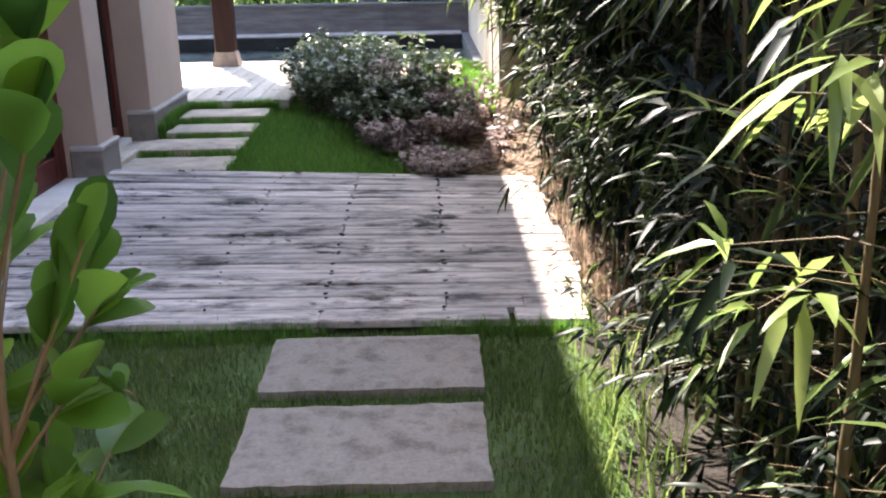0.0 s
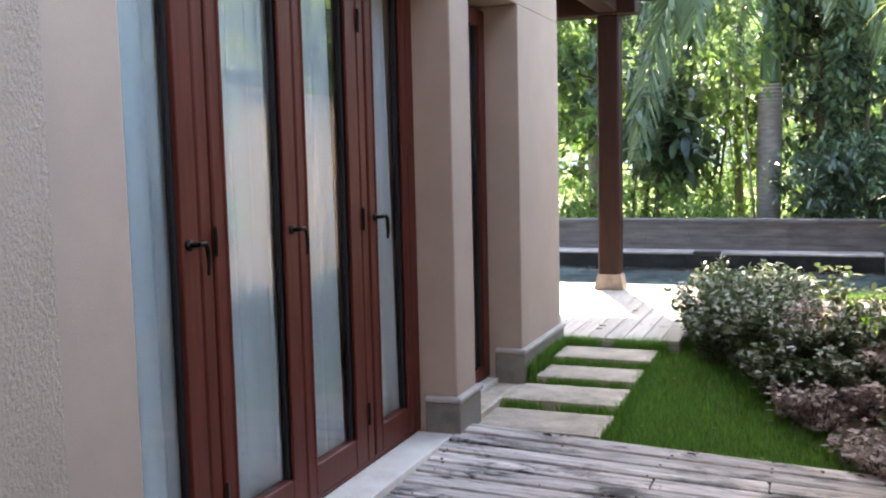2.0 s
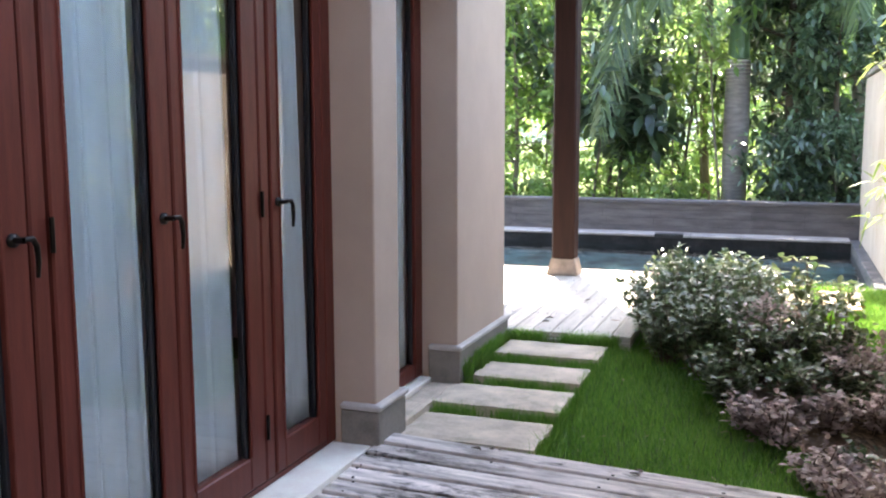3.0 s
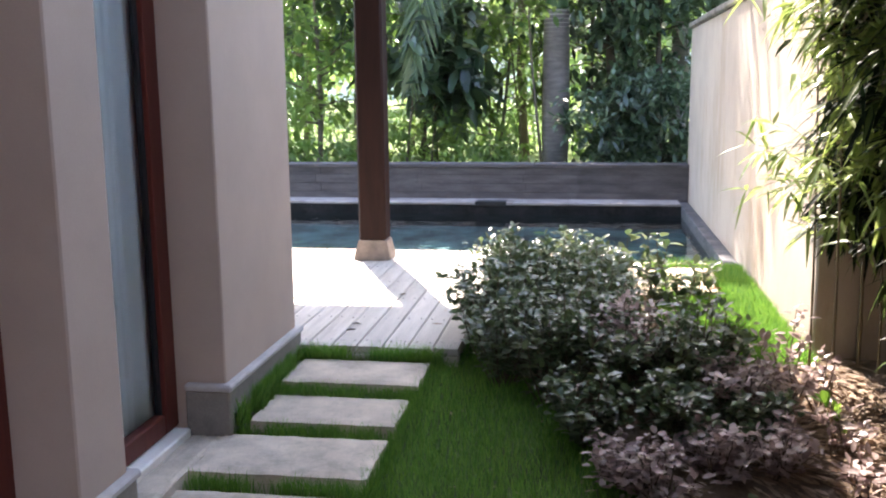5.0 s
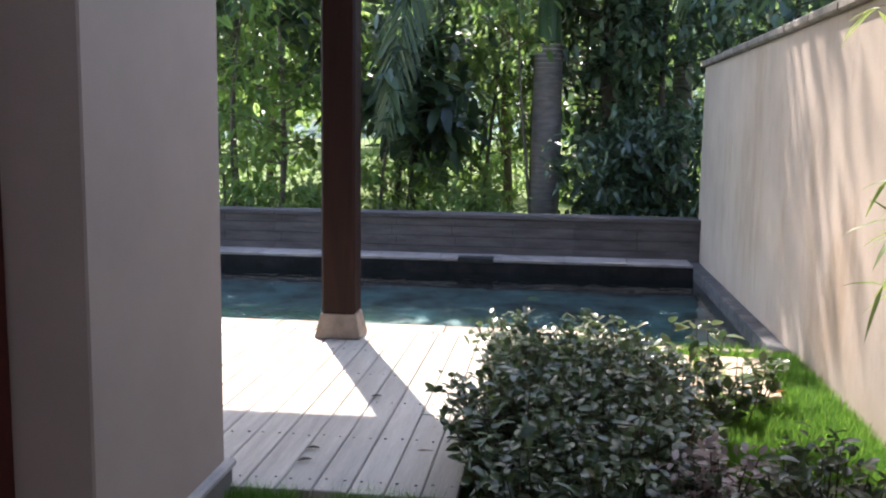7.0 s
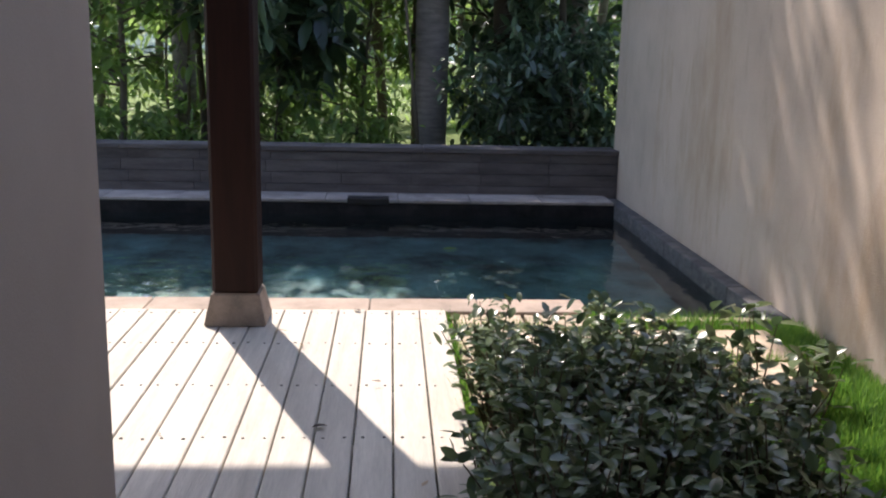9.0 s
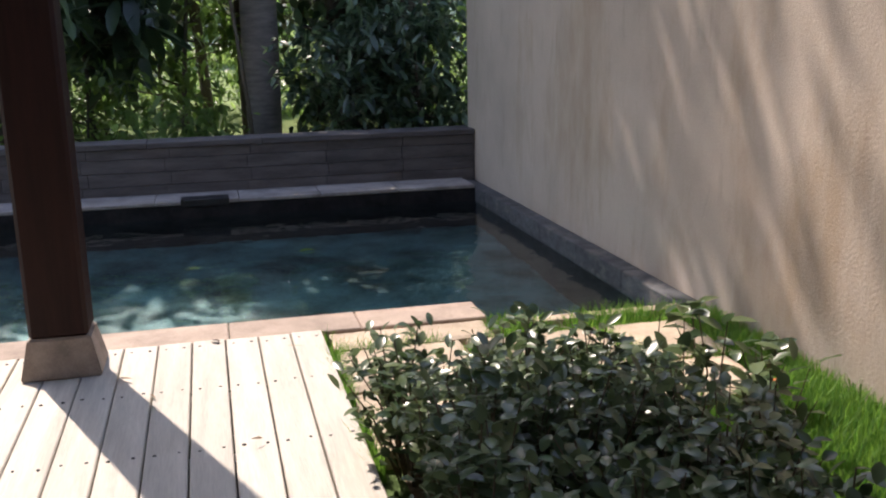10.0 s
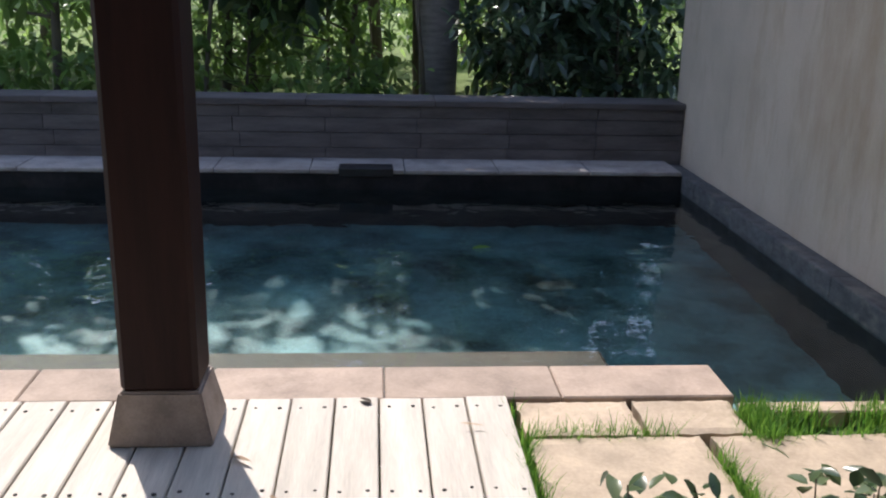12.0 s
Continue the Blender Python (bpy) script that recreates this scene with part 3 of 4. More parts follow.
far_wall = thing("wall_pool", (-3.6, 14.4, 0.1), "low grey stone-clad wall behind the pool", "wall", kind="structure")
box("core", -8.0, 0.648, 14.262, 14.52, -0.2, 0.545, WALL_STONE, far_wall, 0)
for k, (z0, z1) in enumerate(((0.16, 0.262), (0.265, 0.365), (0.368, 0.468), (0.471, 0.545))):
    row_of_blocks("stone", far_wall, WALL_STONE, -8.0 + 0.13 * (k % 2), 0.648, 14.243, 14.262, z0, z1, 0.62, seed=10 + k, bevel=0.003, gap=0.003, jit=0.0)
row_of_blocks("cap_stone", far_wall, WALL_STONE, -8.0, 0.648, 14.225, 14.54, 0.547, 0.59, 0.9, seed=20)

# ---- garden wall ----
garden_wall = thing("wall_garden", (0.75, 11.2, 0), "tall beige stucco garden wall with stone coping", "wall", kind="structure")
box("wall_body", 0.65, 0.86, 8.15, 14.46, -0.3, 2.085, GARDEN_STUCCO, garden_wall, 0.01)
box("wall_return", 0.862, 1.75, 8.16, 8.36, -0.3, 2.085, GARDEN_STUCCO, garden_wall, 0.008)
row_of_blocks("coping", garden_wall, COPING, 0.615, 0.895, 8.12, 14.50, 2.087, 2.145, 0.6, "y", seed=30, bevel=0.012)
fence = thing("garden_fence", (1.2, 4.0, 0), "dark brown vertical board garden fence", "fence", kind="structure")
for k in range(2):
    box("rail", 1.24, 1.29, -2.0, 8.4, 0.45 + k * 1.2, 0.55 + k * 1.2, FENCE_WOOD, fence)
board = box_mesh(0.025, 0.142, 2.3, 0.004)
for k in range(70):
    link_mesh("board", board, FENCE_WOOD, fence, (1.225 + 0.003 * (k % 3), -2.0 + 0.15 * k, -0.05))
# Unseen wall, added to cut the light on faces turned towards -y.
box("wall_behind", -1.99, 7.0, -2.3, -2.1, -0.1, 9.5, WALL_STONE, label="unseen dark wall added behind to hold back light", kind="structure")

# ---- slabs and steps ----


def slab(name, x0, x1, y0, y1, top, thick, material, label, seed, group):
    """A stone slab with slightly worn, uneven edges."""
    r = random.Random(seed)
    bm = bmesh.new()
    nxs, nys = 14, 9
    ring, grid = [], {}
    for i in range(nxs + 1):
        for j in range(nys + 1):
            u, v = i / nxs, j / nys
            x, y = (u - 0.5) * (x1 - x0), (v - 0.5) * (y1 - y0)
            edge = min(u, 1 - u) * (x1 - x0) < 0.01 or min(v, 1 - v) * (y1 - y0) < 0.01
            if edge:
                x += r.uniform(-0.004, 0.004)
                y += r.uniform(-0.004, 0.004)
            grid[i, j] = bm.verts.new((x, y, thick - (0.007 if edge else 0) + r.uniform(-0.0015, 0.0015)))
    for i in range(nxs):
        for j in range(nys):
            bm.faces.new((grid[i, j], grid[i + 1, j], grid[i + 1, j + 1], grid[i, j + 1]))
    rim = [e for e in bm.edges if e.is_boundary]
    made = bmesh.ops.extrude_edge_only(bm, edges=rim)
    for v in made["geom"]:
        if isinstance(v, bmesh.types.BMVert):
            v.co.z = 0
    bmesh.ops.recalc_face_normals(bm, faces=bm.faces[:])
    me = bpy.data.meshes.new("slab")
    bm.to_mesh(me)
    bm.free()
    return link_mesh(name, me, material, None, ((x0 + x1) / 2, (y0 + y1) / 2, top - thick), label, "paving slab", group=group)


slab("paving_slab", -0.54, 0.19, 2.43, 2.89, -0.012, 0.06, SLAB_STONE, "weathered grey stone slab set in the lawn", 1, "slabs in the lawn")
slab("paving_slab", -0.54, 0.205, 3.00, 3.44, -0.012, 0.06, SLAB_STONE, "weathered grey stone slab beside the deck", 2, "slabs in the lawn")
slab("paving_slab", -0.54, 0.19, 1.86, 2.32, -0.012, 0.06, SLAB_STONE, "weathered grey stone slab set in the lawn", 3, "slabs in the lawn")
for k, (y0, y1, top, xr) in enumerate(((6.03, 6.43, 0.05, -1.25), (6.53, 6.92, 0.08, -1.25), (7.00, 7.34, 0.11, -1.24), (7.42, 7.79, 0.15, -1.22))):
    slab("step_stone", -1.93 if k < 2 else -1.86, xr, y0, y1, top, 0.09, STEP_STONE, "mossy beige stone step set in grass", 10 + k, "stone steps to the terrace")
slab("step_stone", -2.07, -1.935, 6.115, 6.89, 0.078, 0.08, STEP_STONE, "beige stone paving below the window", 18, "stone steps to the terrace")
PAV = ((-1.06, -0.72, 10.25, 10.465), (-0.70, -0.40, 10.25, 10.465), (-1.06, -0.56, 9.80, 10.235), (-0.53, 0.02, 9.80, 10.235), (0.05, 0.42, 9.80, 10.235), (-1.06, -0.56, 9.30, 9.77), (-0.53, 0.02, 9.30, 9.77), (0.05, 0.36, 9.42, 9.77))
for k, (x0, x1, y0, y1) in enumerate(PAV):
    slab("paving_slab", x0, x1, y0, y1, 0.184, 0.09, SANDSTONE, "pale sandstone paving slab beside the pool", 30 + k, "paving beside the pool")

# ---- decks ----
deck = thing("lower_deck", (-0.66, 4.75, 0), "weathered grey timber deck with dark nail rows", "deck", kind="structure")
PITCH = 0.1435


def rise(k):
    """How steeply a row of boards rises towards the house, more so at the far rows."""
    return 0.010 + 0.029 * (k / 16) ** 2


NAIL_X = (-1.87, -1.38, -0.89, -0.40, 0.09, 0.56)
rng = random.Random(5)
nails = []
for x in NAIL_X:
    box("joist", x - 0.03, x + 0.03, 3.56, 5.95, -0.16, -0.036 - 0.039 * max(x, 0) - 0.010 * min(x, 0), GREY_WOOD, deck, 0)
cache = {}
for k in range(17):
    y = 3.53 + (k + 0.5) * PITCH
    if k in (0, 1):
        spans = [(-1.947, 0.09), (0.095, 0.40), (0.405, 0.66)] if k else [(-1.947, -0.40), (-0.395, 0.33), (0.36, 0.64)]
    else:
        cut = rng.choice((-0.89, -0.40, 0.09, None, None))
        end = 0.68 + rng.uniform(-0.02, 0.02)
        spans = [(-1.947, end)] if cut is None else [(-1.947, cut - 0.003), (cut + 0.003, end)]
    for x0, x1 in spans:
        key = round(x1 - x0, 2)
        if key not in cache:
            cache[key] = box_mesh(key, PITCH - 0.018, 0.032, 0.004)
        ob = link_mesh("plank", cache[key], GREY_WOOD, deck, ((x0 + x1) / 2, y + rng.uniform(-0.005, 0.005), -0.032 - rise(k) * (x0 + x1) / 2 + rng.uniform(-0.003, 0.003)))
        ob.rotation_euler = (rng.uniform(-0.012, 0.012), rise(k), rng.uniform(-0.0012, 0.0012))
    for x in NAIL_X:
        for s in (-0.052, 0.052):
            main = x in (-0.40, 0.09)
            if rng.random() < (0.8 if main else 0.45):
                nails.append((x + rng.uniform(-0.009, 0.009) * (1 if main else 4), y + s + rng.uniform(-0.012, 0.012), 0.003 - rise(k) * x, rng.uniform(0.007, 0.013) if main else rng.uniform(0.003, 0.009)))


def nail_heads(parent, nails):
    parts = [tube([(x, y, z - 0.006), (x, y, z), (x, y, z + 0.0012)], [r, r, 0.0005], 7) for x, y, z, r in nails]
    v, f = merge(parts)
    o = ORIGIN[parent.name]
    return link_mesh("nail_heads", mesh_np("nails", v - np.array(o), f), NAIL, parent, o, "rusty dark nail heads", kind="stuff")


nail_heads(deck, nails)
terrace = thing("terrace_deck", (-3.0, 9.15, 0.2), "sun-bleached pale timber terrace deck", "deck", kind="structure")
plank = box_mesh(0.124, 2.62, 0.034, 0.004)
nails = []
for k in range(32):
    x = -1.087 - 0.13 * (k + 0.5)
    ob = link_mesh("plank", plank, PALE_WOOD, terrace, (x, 9.155 + rng.uniform(-0.004, 0.004), 0.166 + rng.uniform(-0.0015, 0.0015)))
    ob.rotation_euler = (0, rng.uniform(-0.006, 0.006), 0)
    if k < 14:
        for y in (7.95, 8.43, 8.93, 9.42, 9.935, 10.40):
            for s in (-0.035, 0.035):
                nails.append((x + s, y + rng.uniform(-0.008, 0.008), 0.2015, rng.uniform(0.0045, 0.007)))
nail_heads(terrace, nails)
for y in (7.95, 8.43, 8.93, 9.42, 9.935, 10.40):
    box("joist", -5.2, -1.10, y - 0.03, y + 0.03, 0.02, 0.162, PALE_WOOD, terrace, 0)
box("fascia", -1.925, -1.09, 7.83, 7.845, 0.03, 0.16, PALE_WOOD, terrace, 0.002)


# ---- plants ----
def plant(name, loc, label, category, group=""):
    return thing(name, loc, label, category, group)


def leaf_part(name, parent, V, F, material, label=""):
    o = ORIGIN[parent.name]
    me = mesh_np(name, V - np.array(o), F)
    me.polygons.foreach_set("use_smooth", np.ones(len(F), bool))
    return link_mesh(name, me, material, parent, o, label)


def stem_part(name, parent, tubes, material):
    V, F = merge(tubes)
    o = ORIGIN[parent.name]
    me = mesh_np(name, V - np.array(o), F)
    me.polygons.foreach_set("use_smooth", np.ones(len(F), bool))
    return link_mesh(name, me, material, parent, o)


def shrub(x, y, height, spread, n, material, size, seed, label):
    """A low hedge shrub: several forking stems and a loose crown of small leaves in rosettes at the shoot tips."""
    rng = np.random.default_rng(seed)
    z0 = float(ground_z(x, y))
    p = plant("shrub", (x, y, z0), label, "shrub", "shrubs of the garden bed")
    tubes, tips = [], []
    for k in range(max(6, n // 22)):
        a, r = rng.uniform(0, 2 * math.pi), spread * math.sqrt(rng.uniform(0, 1))
        h = height * rng.uniform(0.55, 1.05) * (1 - 0.25 * (r / spread) ** 2)
        tip = np.array([x + r * math.cos(a), y + r * math.sin(a), z0 + h])
        root = np.array([x + 0.2 * r * math.cos(a), y + 0.2 * r * math.sin(a), z0 - 0.02])
        mid = (root + tip) / 2 + rng.normal(0, 0.02, 3) + np.array([0, 0, 0.05 * h])
        tubes.append(tube([root, mid, tip], [0.004, 0.003, 0.0015], 4))
        for u in np.linspace(0.35, 1.0, 7):
            tips.append((1 - u) ** 2 * root + 2 * u * (1 - u) * mid + u * u * tip)
    stem_part("stem", p, tubes, STEM)
    tips = np.array(tips)
    pick = rng.integers(0, len(tips), n)
    base = tips[pick] + rng.normal(0, 0.018, (n, 3))
    base[:, 2] = np.maximum(base[:, 2], z0 + 0.02)
    d = unit(n, rng)
    d[:, 2] = np.abs(d[:, 2]) * 0.7 + 0.05
    up = unit(n, rng) * 0.5 + np.array([0, 0, 1.0])
    V, F = leaves(base, d, up, size * rng.uniform(0.7, 1.3, n), size * 0.5 * rng.uniform(0.8, 1.2, n), 0.2, OVAL)
    tagged(leaf_part("crown", p, V, F, material), kind="stuff")
    return p


rg = random.Random(11)
k = 0
yy = 6.0
while yy < 9.3:
    xl = np.interp(yy, (6.0, 6.9, 7.7, 8.2, 9.3), (0.08, -0.34, -0.90, -1.03, -0.95))
    xr = np.interp(yy, (5.75, 7.2, 7.7, 7.95, 8.4, 9.3), (0.30, 0.32, 0.20, -0.20, -0.33, -0.15))
    xx = xl + 0.04
    while xx < xr:
        px, py = xx + rg.uniform(-0.07, 0.07), yy + rg.uniform(-0.07, 0.07)
        tall = float(smooth(6.3, 7.8, py - 0.45 * (px + 0.5)))
        h = 0.15 + 0.33 * tall + rg.uniform(-0.03, 0.05)
        if py > 8.9:
            h *= 0.9
        purple = rg.random() > (0.12 + 0.80 * tall if py < 8.3 else 1.0)
        dry = tall < 0.3 and rg.random() < (0.4 if px > 0.2 and py < 7.0 else 0.25)
        shrub(px, py, h, 0.17 + 0.06 * tall, int(410 + 330 * tall) if not dry else 120, SHRUB_PURPLE if purple else SHRUB_GREEN, 0.054 if not purple else 0.046, 100 + k,
              "low shrub with dusty purple-brown leaves" if purple else "dense shrub with dark glossy green leaves")
        k += 1
        xx += 0.27
    yy += 0.27


# leggy shoots with broad leaves at the back of the bed
for k, (px, py, h) in enumerate(((-0.62, 9.2, 0.42), (-0.42, 9.3, 0.36), (-0.22, 9.15, 0.46), (-0.05, 9.25, 0.50), (0.08, 9.05, 0.44), (0.20, 9.30, 0.40), (-0.10, 8.75, 0.42))):
    shrub(px, py, h, 0.12, 62, SHRUB_GREEN, 0.085, 300 + k, "leggy shrub shoots with broad dark green leaves")
for k, (px, py, h) in enumerate(((0.44, 7.75, 0.36), (0.52, 7.45, 0.30), (0.36, 7.35, 0.26), (0.50, 7.05, 0.24), (0.54, 6.7, 0.2), (0.48, 6.35, 0.18))):
    shrub(px, py, h, 0.13, 90, SHRUB_PURPLE, 0.055, 320 + k, "thin dry shrub with pale dusty leaves")


def bamboo(x, y, height, seed, lean, n, big=1.0, young=False):
    """A bamboo culm with swollen nodes, thin side branches and sprays of long narrow leaves; young picks the paler
    leaves with sunlight in their colour.
    """
    rng = np.random.default_rng(seed)
    z0 = float(ground_z(x, y))
    p = plant("bamboo", (x, y, z0), "slender bamboo culm with narrow drooping leaves", "bamboo", "bamboo screen along the fence")
    zz = np.arange(0, height, 0.055)
    lx, ly = lean
    pts = np.stack([x + lx * (zz / height) ** (2 if y > 3.1 else 3), y + ly * (zz / height) ** 2, z0 - 0.02 + zz], 1)
    rad = (0.0075 if y > 2.7 else 0.0115) * (1 - 0.75 * zz / height) * rng.uniform(0.8, 1.25)
    rad = rad * np.where(np.arange(len(zz)) % 4 == 0, 1.25, 1.0)
    tubes = [tube(pts, rad, 7)]
    B, D = [], []
    lo, hi = (0.15, 0.9) if height < 1.2 else (0.85, 1.35) if height < 2 else (0.75, 1.75) if y < 3.15 else (0.45, 2.3) if y < 6.7 else (0.65, 2.6)
    nodes = rng.uniform(lo / height, min(0.95, hi / height), 6)
    # Sprays above hi form a canopy out of view, added to shade the rest.
    low_share = 0.88 if y < 3.15 else 0.42 if y < 7.3 else 0.6
    for s in range(n // 9):
        u = rng.choice(nodes) + rng.normal(0, 0.012) if rng.random() < low_share else rng.uniform(min(0.9, hi / height), min(1.0, 3.7 / height))
        q = pts[min(len(pts) - 1, max(0, int(u * len(pts))))]
        a = rng.uniform(0, 2 * math.pi) if rng.random() < 0.4 else rng.normal(math.pi, 0.8)
        ln = rng.uniform(0.12, 0.40)
        tip = q + np.array([math.cos(a) * ln, math.sin(a) * ln, rng.uniform(-0.06, 0.16)])
        if tip[2] < 2.5 and y > 2.9 and rng.random() < 0.9:
            tip[0] = max(tip[0], 0.26 if young else (0.64 if y < 5.5 else 0.70 if y < 7.3 else 0.44) + 0.30 * rng.random())
        tip[0] = min(tip[0], 1.2) if tip[1] < 8.3 else min(tip[0], 0.62)
        tubes.append(tube([q, (q + tip) / 2 + np.array([0, 0, 0.03]), tip], [0.0022, 0.0016, 0.001], 3))
        for j in range(9):
            w = rng.choice((0.5, 0.75, 1.0))
            B.append(q + (tip - q) * w + rng.normal(0, 0.006, 3))
            dd = (tip - q) / ln + rng.normal(0, 0.8, 3)
            dd[2] -= 0.4
            D.append(dd)
    stem_part("culm", p, tubes[:1], CULM)
    tagged(stem_part("twig", p, tubes[1:], CULM), kind="stuff")
    B, D = np.array(B), np.array(D)
    m = len(B)
    V, F = leaves(B, D, unit(m, rng) * 0.5 + np.array([0, 0, 1.0]), big * rng.uniform(0.07, 0.15, m), big * rng.uniform(0.014, 0.025, m), 0.35)
    tagged(leaf_part("leaf_spray", p, V, F, LIT_BAMBOO if young else BAMBOO_LEAF, "long narrow green leaves"), kind="stuff")
    return p


rb = random.Random(21)
k = 0
y = 1.35
while y < 8.0:
    for r in range(2 if y > 3.1 else 1):
        bx = (0.84 if 3.2 < y < 6.2 else 0.84 if y > 7.3 else 0.90) + 0.15 * r + rb.uniform(-0.05, 0.06)
        near, far = y < 3.15, y > 6.7
        # The tall leaning tops are unseen and there to shade the screen below.
        bamboo(bx, y + rb.uniform(-0.06, 0.06), rb.uniform(2.9, 3.6) if y < 3.8 else rb.uniform(4.0, 5.4), 500 + k,
               (rb.uniform(-0.3, 0.0) if near else rb.uniform(-0.2, 0.05) if y < 3.7 else rb.uniform(-0.9, -0.4) if y < 4.4 else rb.uniform(-1.25, -0.7) if y < 7.3 else rb.uniform(-0.9, -0.3), rb.uniform(-0.25, 0.25)), 120 if near else 1050 if y > 7.3 else 1500 if far else 1900 if y > 3.8 else 1300, 1.3 if far else 1.15 if near else 0.95, y > 7.3 and k % 3 == 0)
        k += 1
    if near:
        bamboo(0.84 + rb.uniform(-0.05, 0.05), y + 0.02, rb.uniform(0.55, 0.9), 730 + k, (-0.03, 0.0), 150, 0.8)
        bamboo(1.12 + rb.uniform(-0.03, 0.03), y + 0.1, rb.uniform(0.7, 1.1), 700 + k, (-0.05, 0.0), 200, 0.9)
    if 3.3 < y < 6.0:
        bamboo(0.80 + rb.uniform(-0.04, 0.05), y + 0.08, rb.uniform(0.5, 0.85), 800 + k, (-0.06, 0.0), 170, 0.85)
    y += 0.23 if y < 6 else 0.18


for k, (bx, by, bh) in enumerate(((0.68, 1.50, 1.50), (0.76, 1.38, 1.42))):
    bamboo(bx, by, bh, 860 + k, (-0.03, -0.03), 36, 1.15, True)
for k, (bx, by, bh) in enumerate(((0.56, 7.80, 2.5), (0.60, 7.55, 2.7))):
    bamboo(bx, by, bh, 880 + k, (-0.10, 0.02), 150, 1.15, True)


def broad_plant(name, x, y, height, n, size, seed, label, spread=0.3, trunk=0.014):
    """A young garden tree with a thin upright trunk, short twigs and large oval leaves."""
    rng = np.random.default_rng(seed)
    z0 = float(ground_z(x, y))
    p = plant(name, (x, y, z0), label, "young tree" if height > 0.6 else "seedling")
    zz = np.linspace(0, height, 8)
    pts = np.stack([x + 0.02 * np.sin(zz * 5), y + 0.02 * np.cos(zz * 4), z0 - 0.02 + zz], 1)
    tubes = [tube(pts, trunk * (1 - 0.6 * zz / height), 8)]
    B, D = [], []
    for s in range(n // 5):
        u = rng.uniform(0.22, 1.0)
        q = np.array([np.interp(u * height, zz, pts[:, i]) for i in range(3)])
        a, ln = rng.uniform(0, 2 * math.pi), spread * rng.uniform(0.35, 1.0) * (1.15 - 0.5 * u)
        tip = q + np.array([math.cos(a) * ln, math.sin(a) * ln, rng.uniform(0.02, 0.18) * height])
        tubes.append(tube([q, (q + tip) / 2, tip], [0.0026, 0.0022, 0.0016], 5))
        for j in range(5):
            B.append(q + (tip - q) * rng.uniform(0.5, 1.0))
            dd = (tip - q) / ln + rng.normal(0, 0.7, 3)
            dd[2] += 0.25
            D.append(dd)
    stem_part("trunk", p, tubes, GREEN_STEM)
    B, D = np.array(B), np.array(D)
    m = len(B)
    V, F = leaves(B, D, unit(m, rng) * 0.4 + np.array([0, 0, 1.0]), size * rng.uniform(0.7, 1.2, m), size * 0.62 * rng.uniform(0.8, 1.15, m), 0.12, OBOVATE)
    leaf_part("crown", p, V, F, FICUS_LEAF, "glossy bright green oval leaves")
    return p


broad_plant("young_tree", -0.33, 0.98, 1.22, 330, 0.085, 71, "young tree with large glossy green leaves", 0.16, 0.009)
broad_plant("young_tree", -0.45, 1.02, 1.00, 400, 0.085, 72, "bushy young tree with glossy green leaves", 0.16, 0.008)
broad_plant("seedling", -1.65, 3.33, 0.24, 10, 0.09, 73, "leafy seedling beside the marble threshold", 0.07, 0.005)
broad_plant("seedling", -0.86, 2.72, 0.20, 10, 0.09, 74, "leafy seedling in the lawn", 0.07, 0.005)
broad_plant("seedling", 0.47, 7.05, 0.22, 15, 0.07, 75, "leafy seedling beside the garden wall", 0.09, 0.005)


def grass(name, pts, h, w, seed, label, material=None):
    """Single curved blades of grass, too many to count."""
    rng = np.random.default_rng(seed)
    n = len(pts)
    a = rng.uniform(0, 2 * math.pi, n)
    s = np.stack([np.cos(a), np.sin(a), 0 * a], 1)
    b = np.stack([-np.sin(a), np.cos(a), 0 * a], 1) * rng.uniform(0.1, 0.9, n)[:, None]
    H = (h * rng.uniform(0.45, 1.25, n))[:, None]
    W = w * 0.5
    up = np.array([0, 0, 1.0])
    m = pts + up * H * 0.55 + b * H * 0.25
    t = pts + up * H + b * H * 0.8
    V = np.stack([pts - s * W, pts + s * W, m - s * W * 0.8, m + s * W * 0.8, t], 1).reshape(-1, 3)
    o = (np.arange(n) * 5)[:, None, None]
    F = (np.array([[0, 1, 3], [0, 3, 2], [2, 3, 4]])[None] + o).reshape(-1, 3)
    return link_mesh(name, mesh_np(name, V, F), material or GRASS_BLADE, label=label, category="grass", kind="stuff")


def scatter(x0, x1, y0, y1, n, seed, keep=None):
    rng = np.random.default_rng(seed)
    x, y = rng.uniform(x0, x1, n), rng.uniform(y0, y1, n)
    if keep is not None:
        k = keep(x, y)
        x, y = x[k], y[k]
    return np.stack([x, y, ground_z(x, y)], 1)


def off_slabs(x, y):
    on = (x > -0.53) & (x < 0.19) & (((y > 2.44) & (y < 2.88)) | ((y > 3.01) & (y < 3.43)) | ((y > 1.87) & (y < 2.31)))
    rng = np.random.default_rng(3)
    patch = np.sin(x * 5.1 + 1) * np.sin(y * 4.3) + rng.normal(0, 0.5, len(x)) > -0.45
    return ~on & patch & (x < 0.60 + 0.05 * np.sin(y * 7) + rng.normal(0, 0.03, len(x)))


grass("lawn_grass", scatter(-1.95, 0.95, 1.3, 3.52, 68000, 1, off_slabs), 0.034, 0.0042, 1, "short patchy green lawn grass", LAWN_BLADE)


def slope_lawn(x, y):
    left = np.interp(y, (5.9, 6.9, 7.7, 8.3, 9.2), (0.20, -0.25, -0.75, -1.05, -1.0))
    step = (x < -1.24) & ((y < 6.42) | ((y > 6.54) & (y < 6.91)) | ((y > 7.01) & (y < 7.33)) | ((y > 7.43) & (y < 7.78)))
    return (x < left) & ~step & (y < np.where(x < -1.09, 7.85, 9.3))


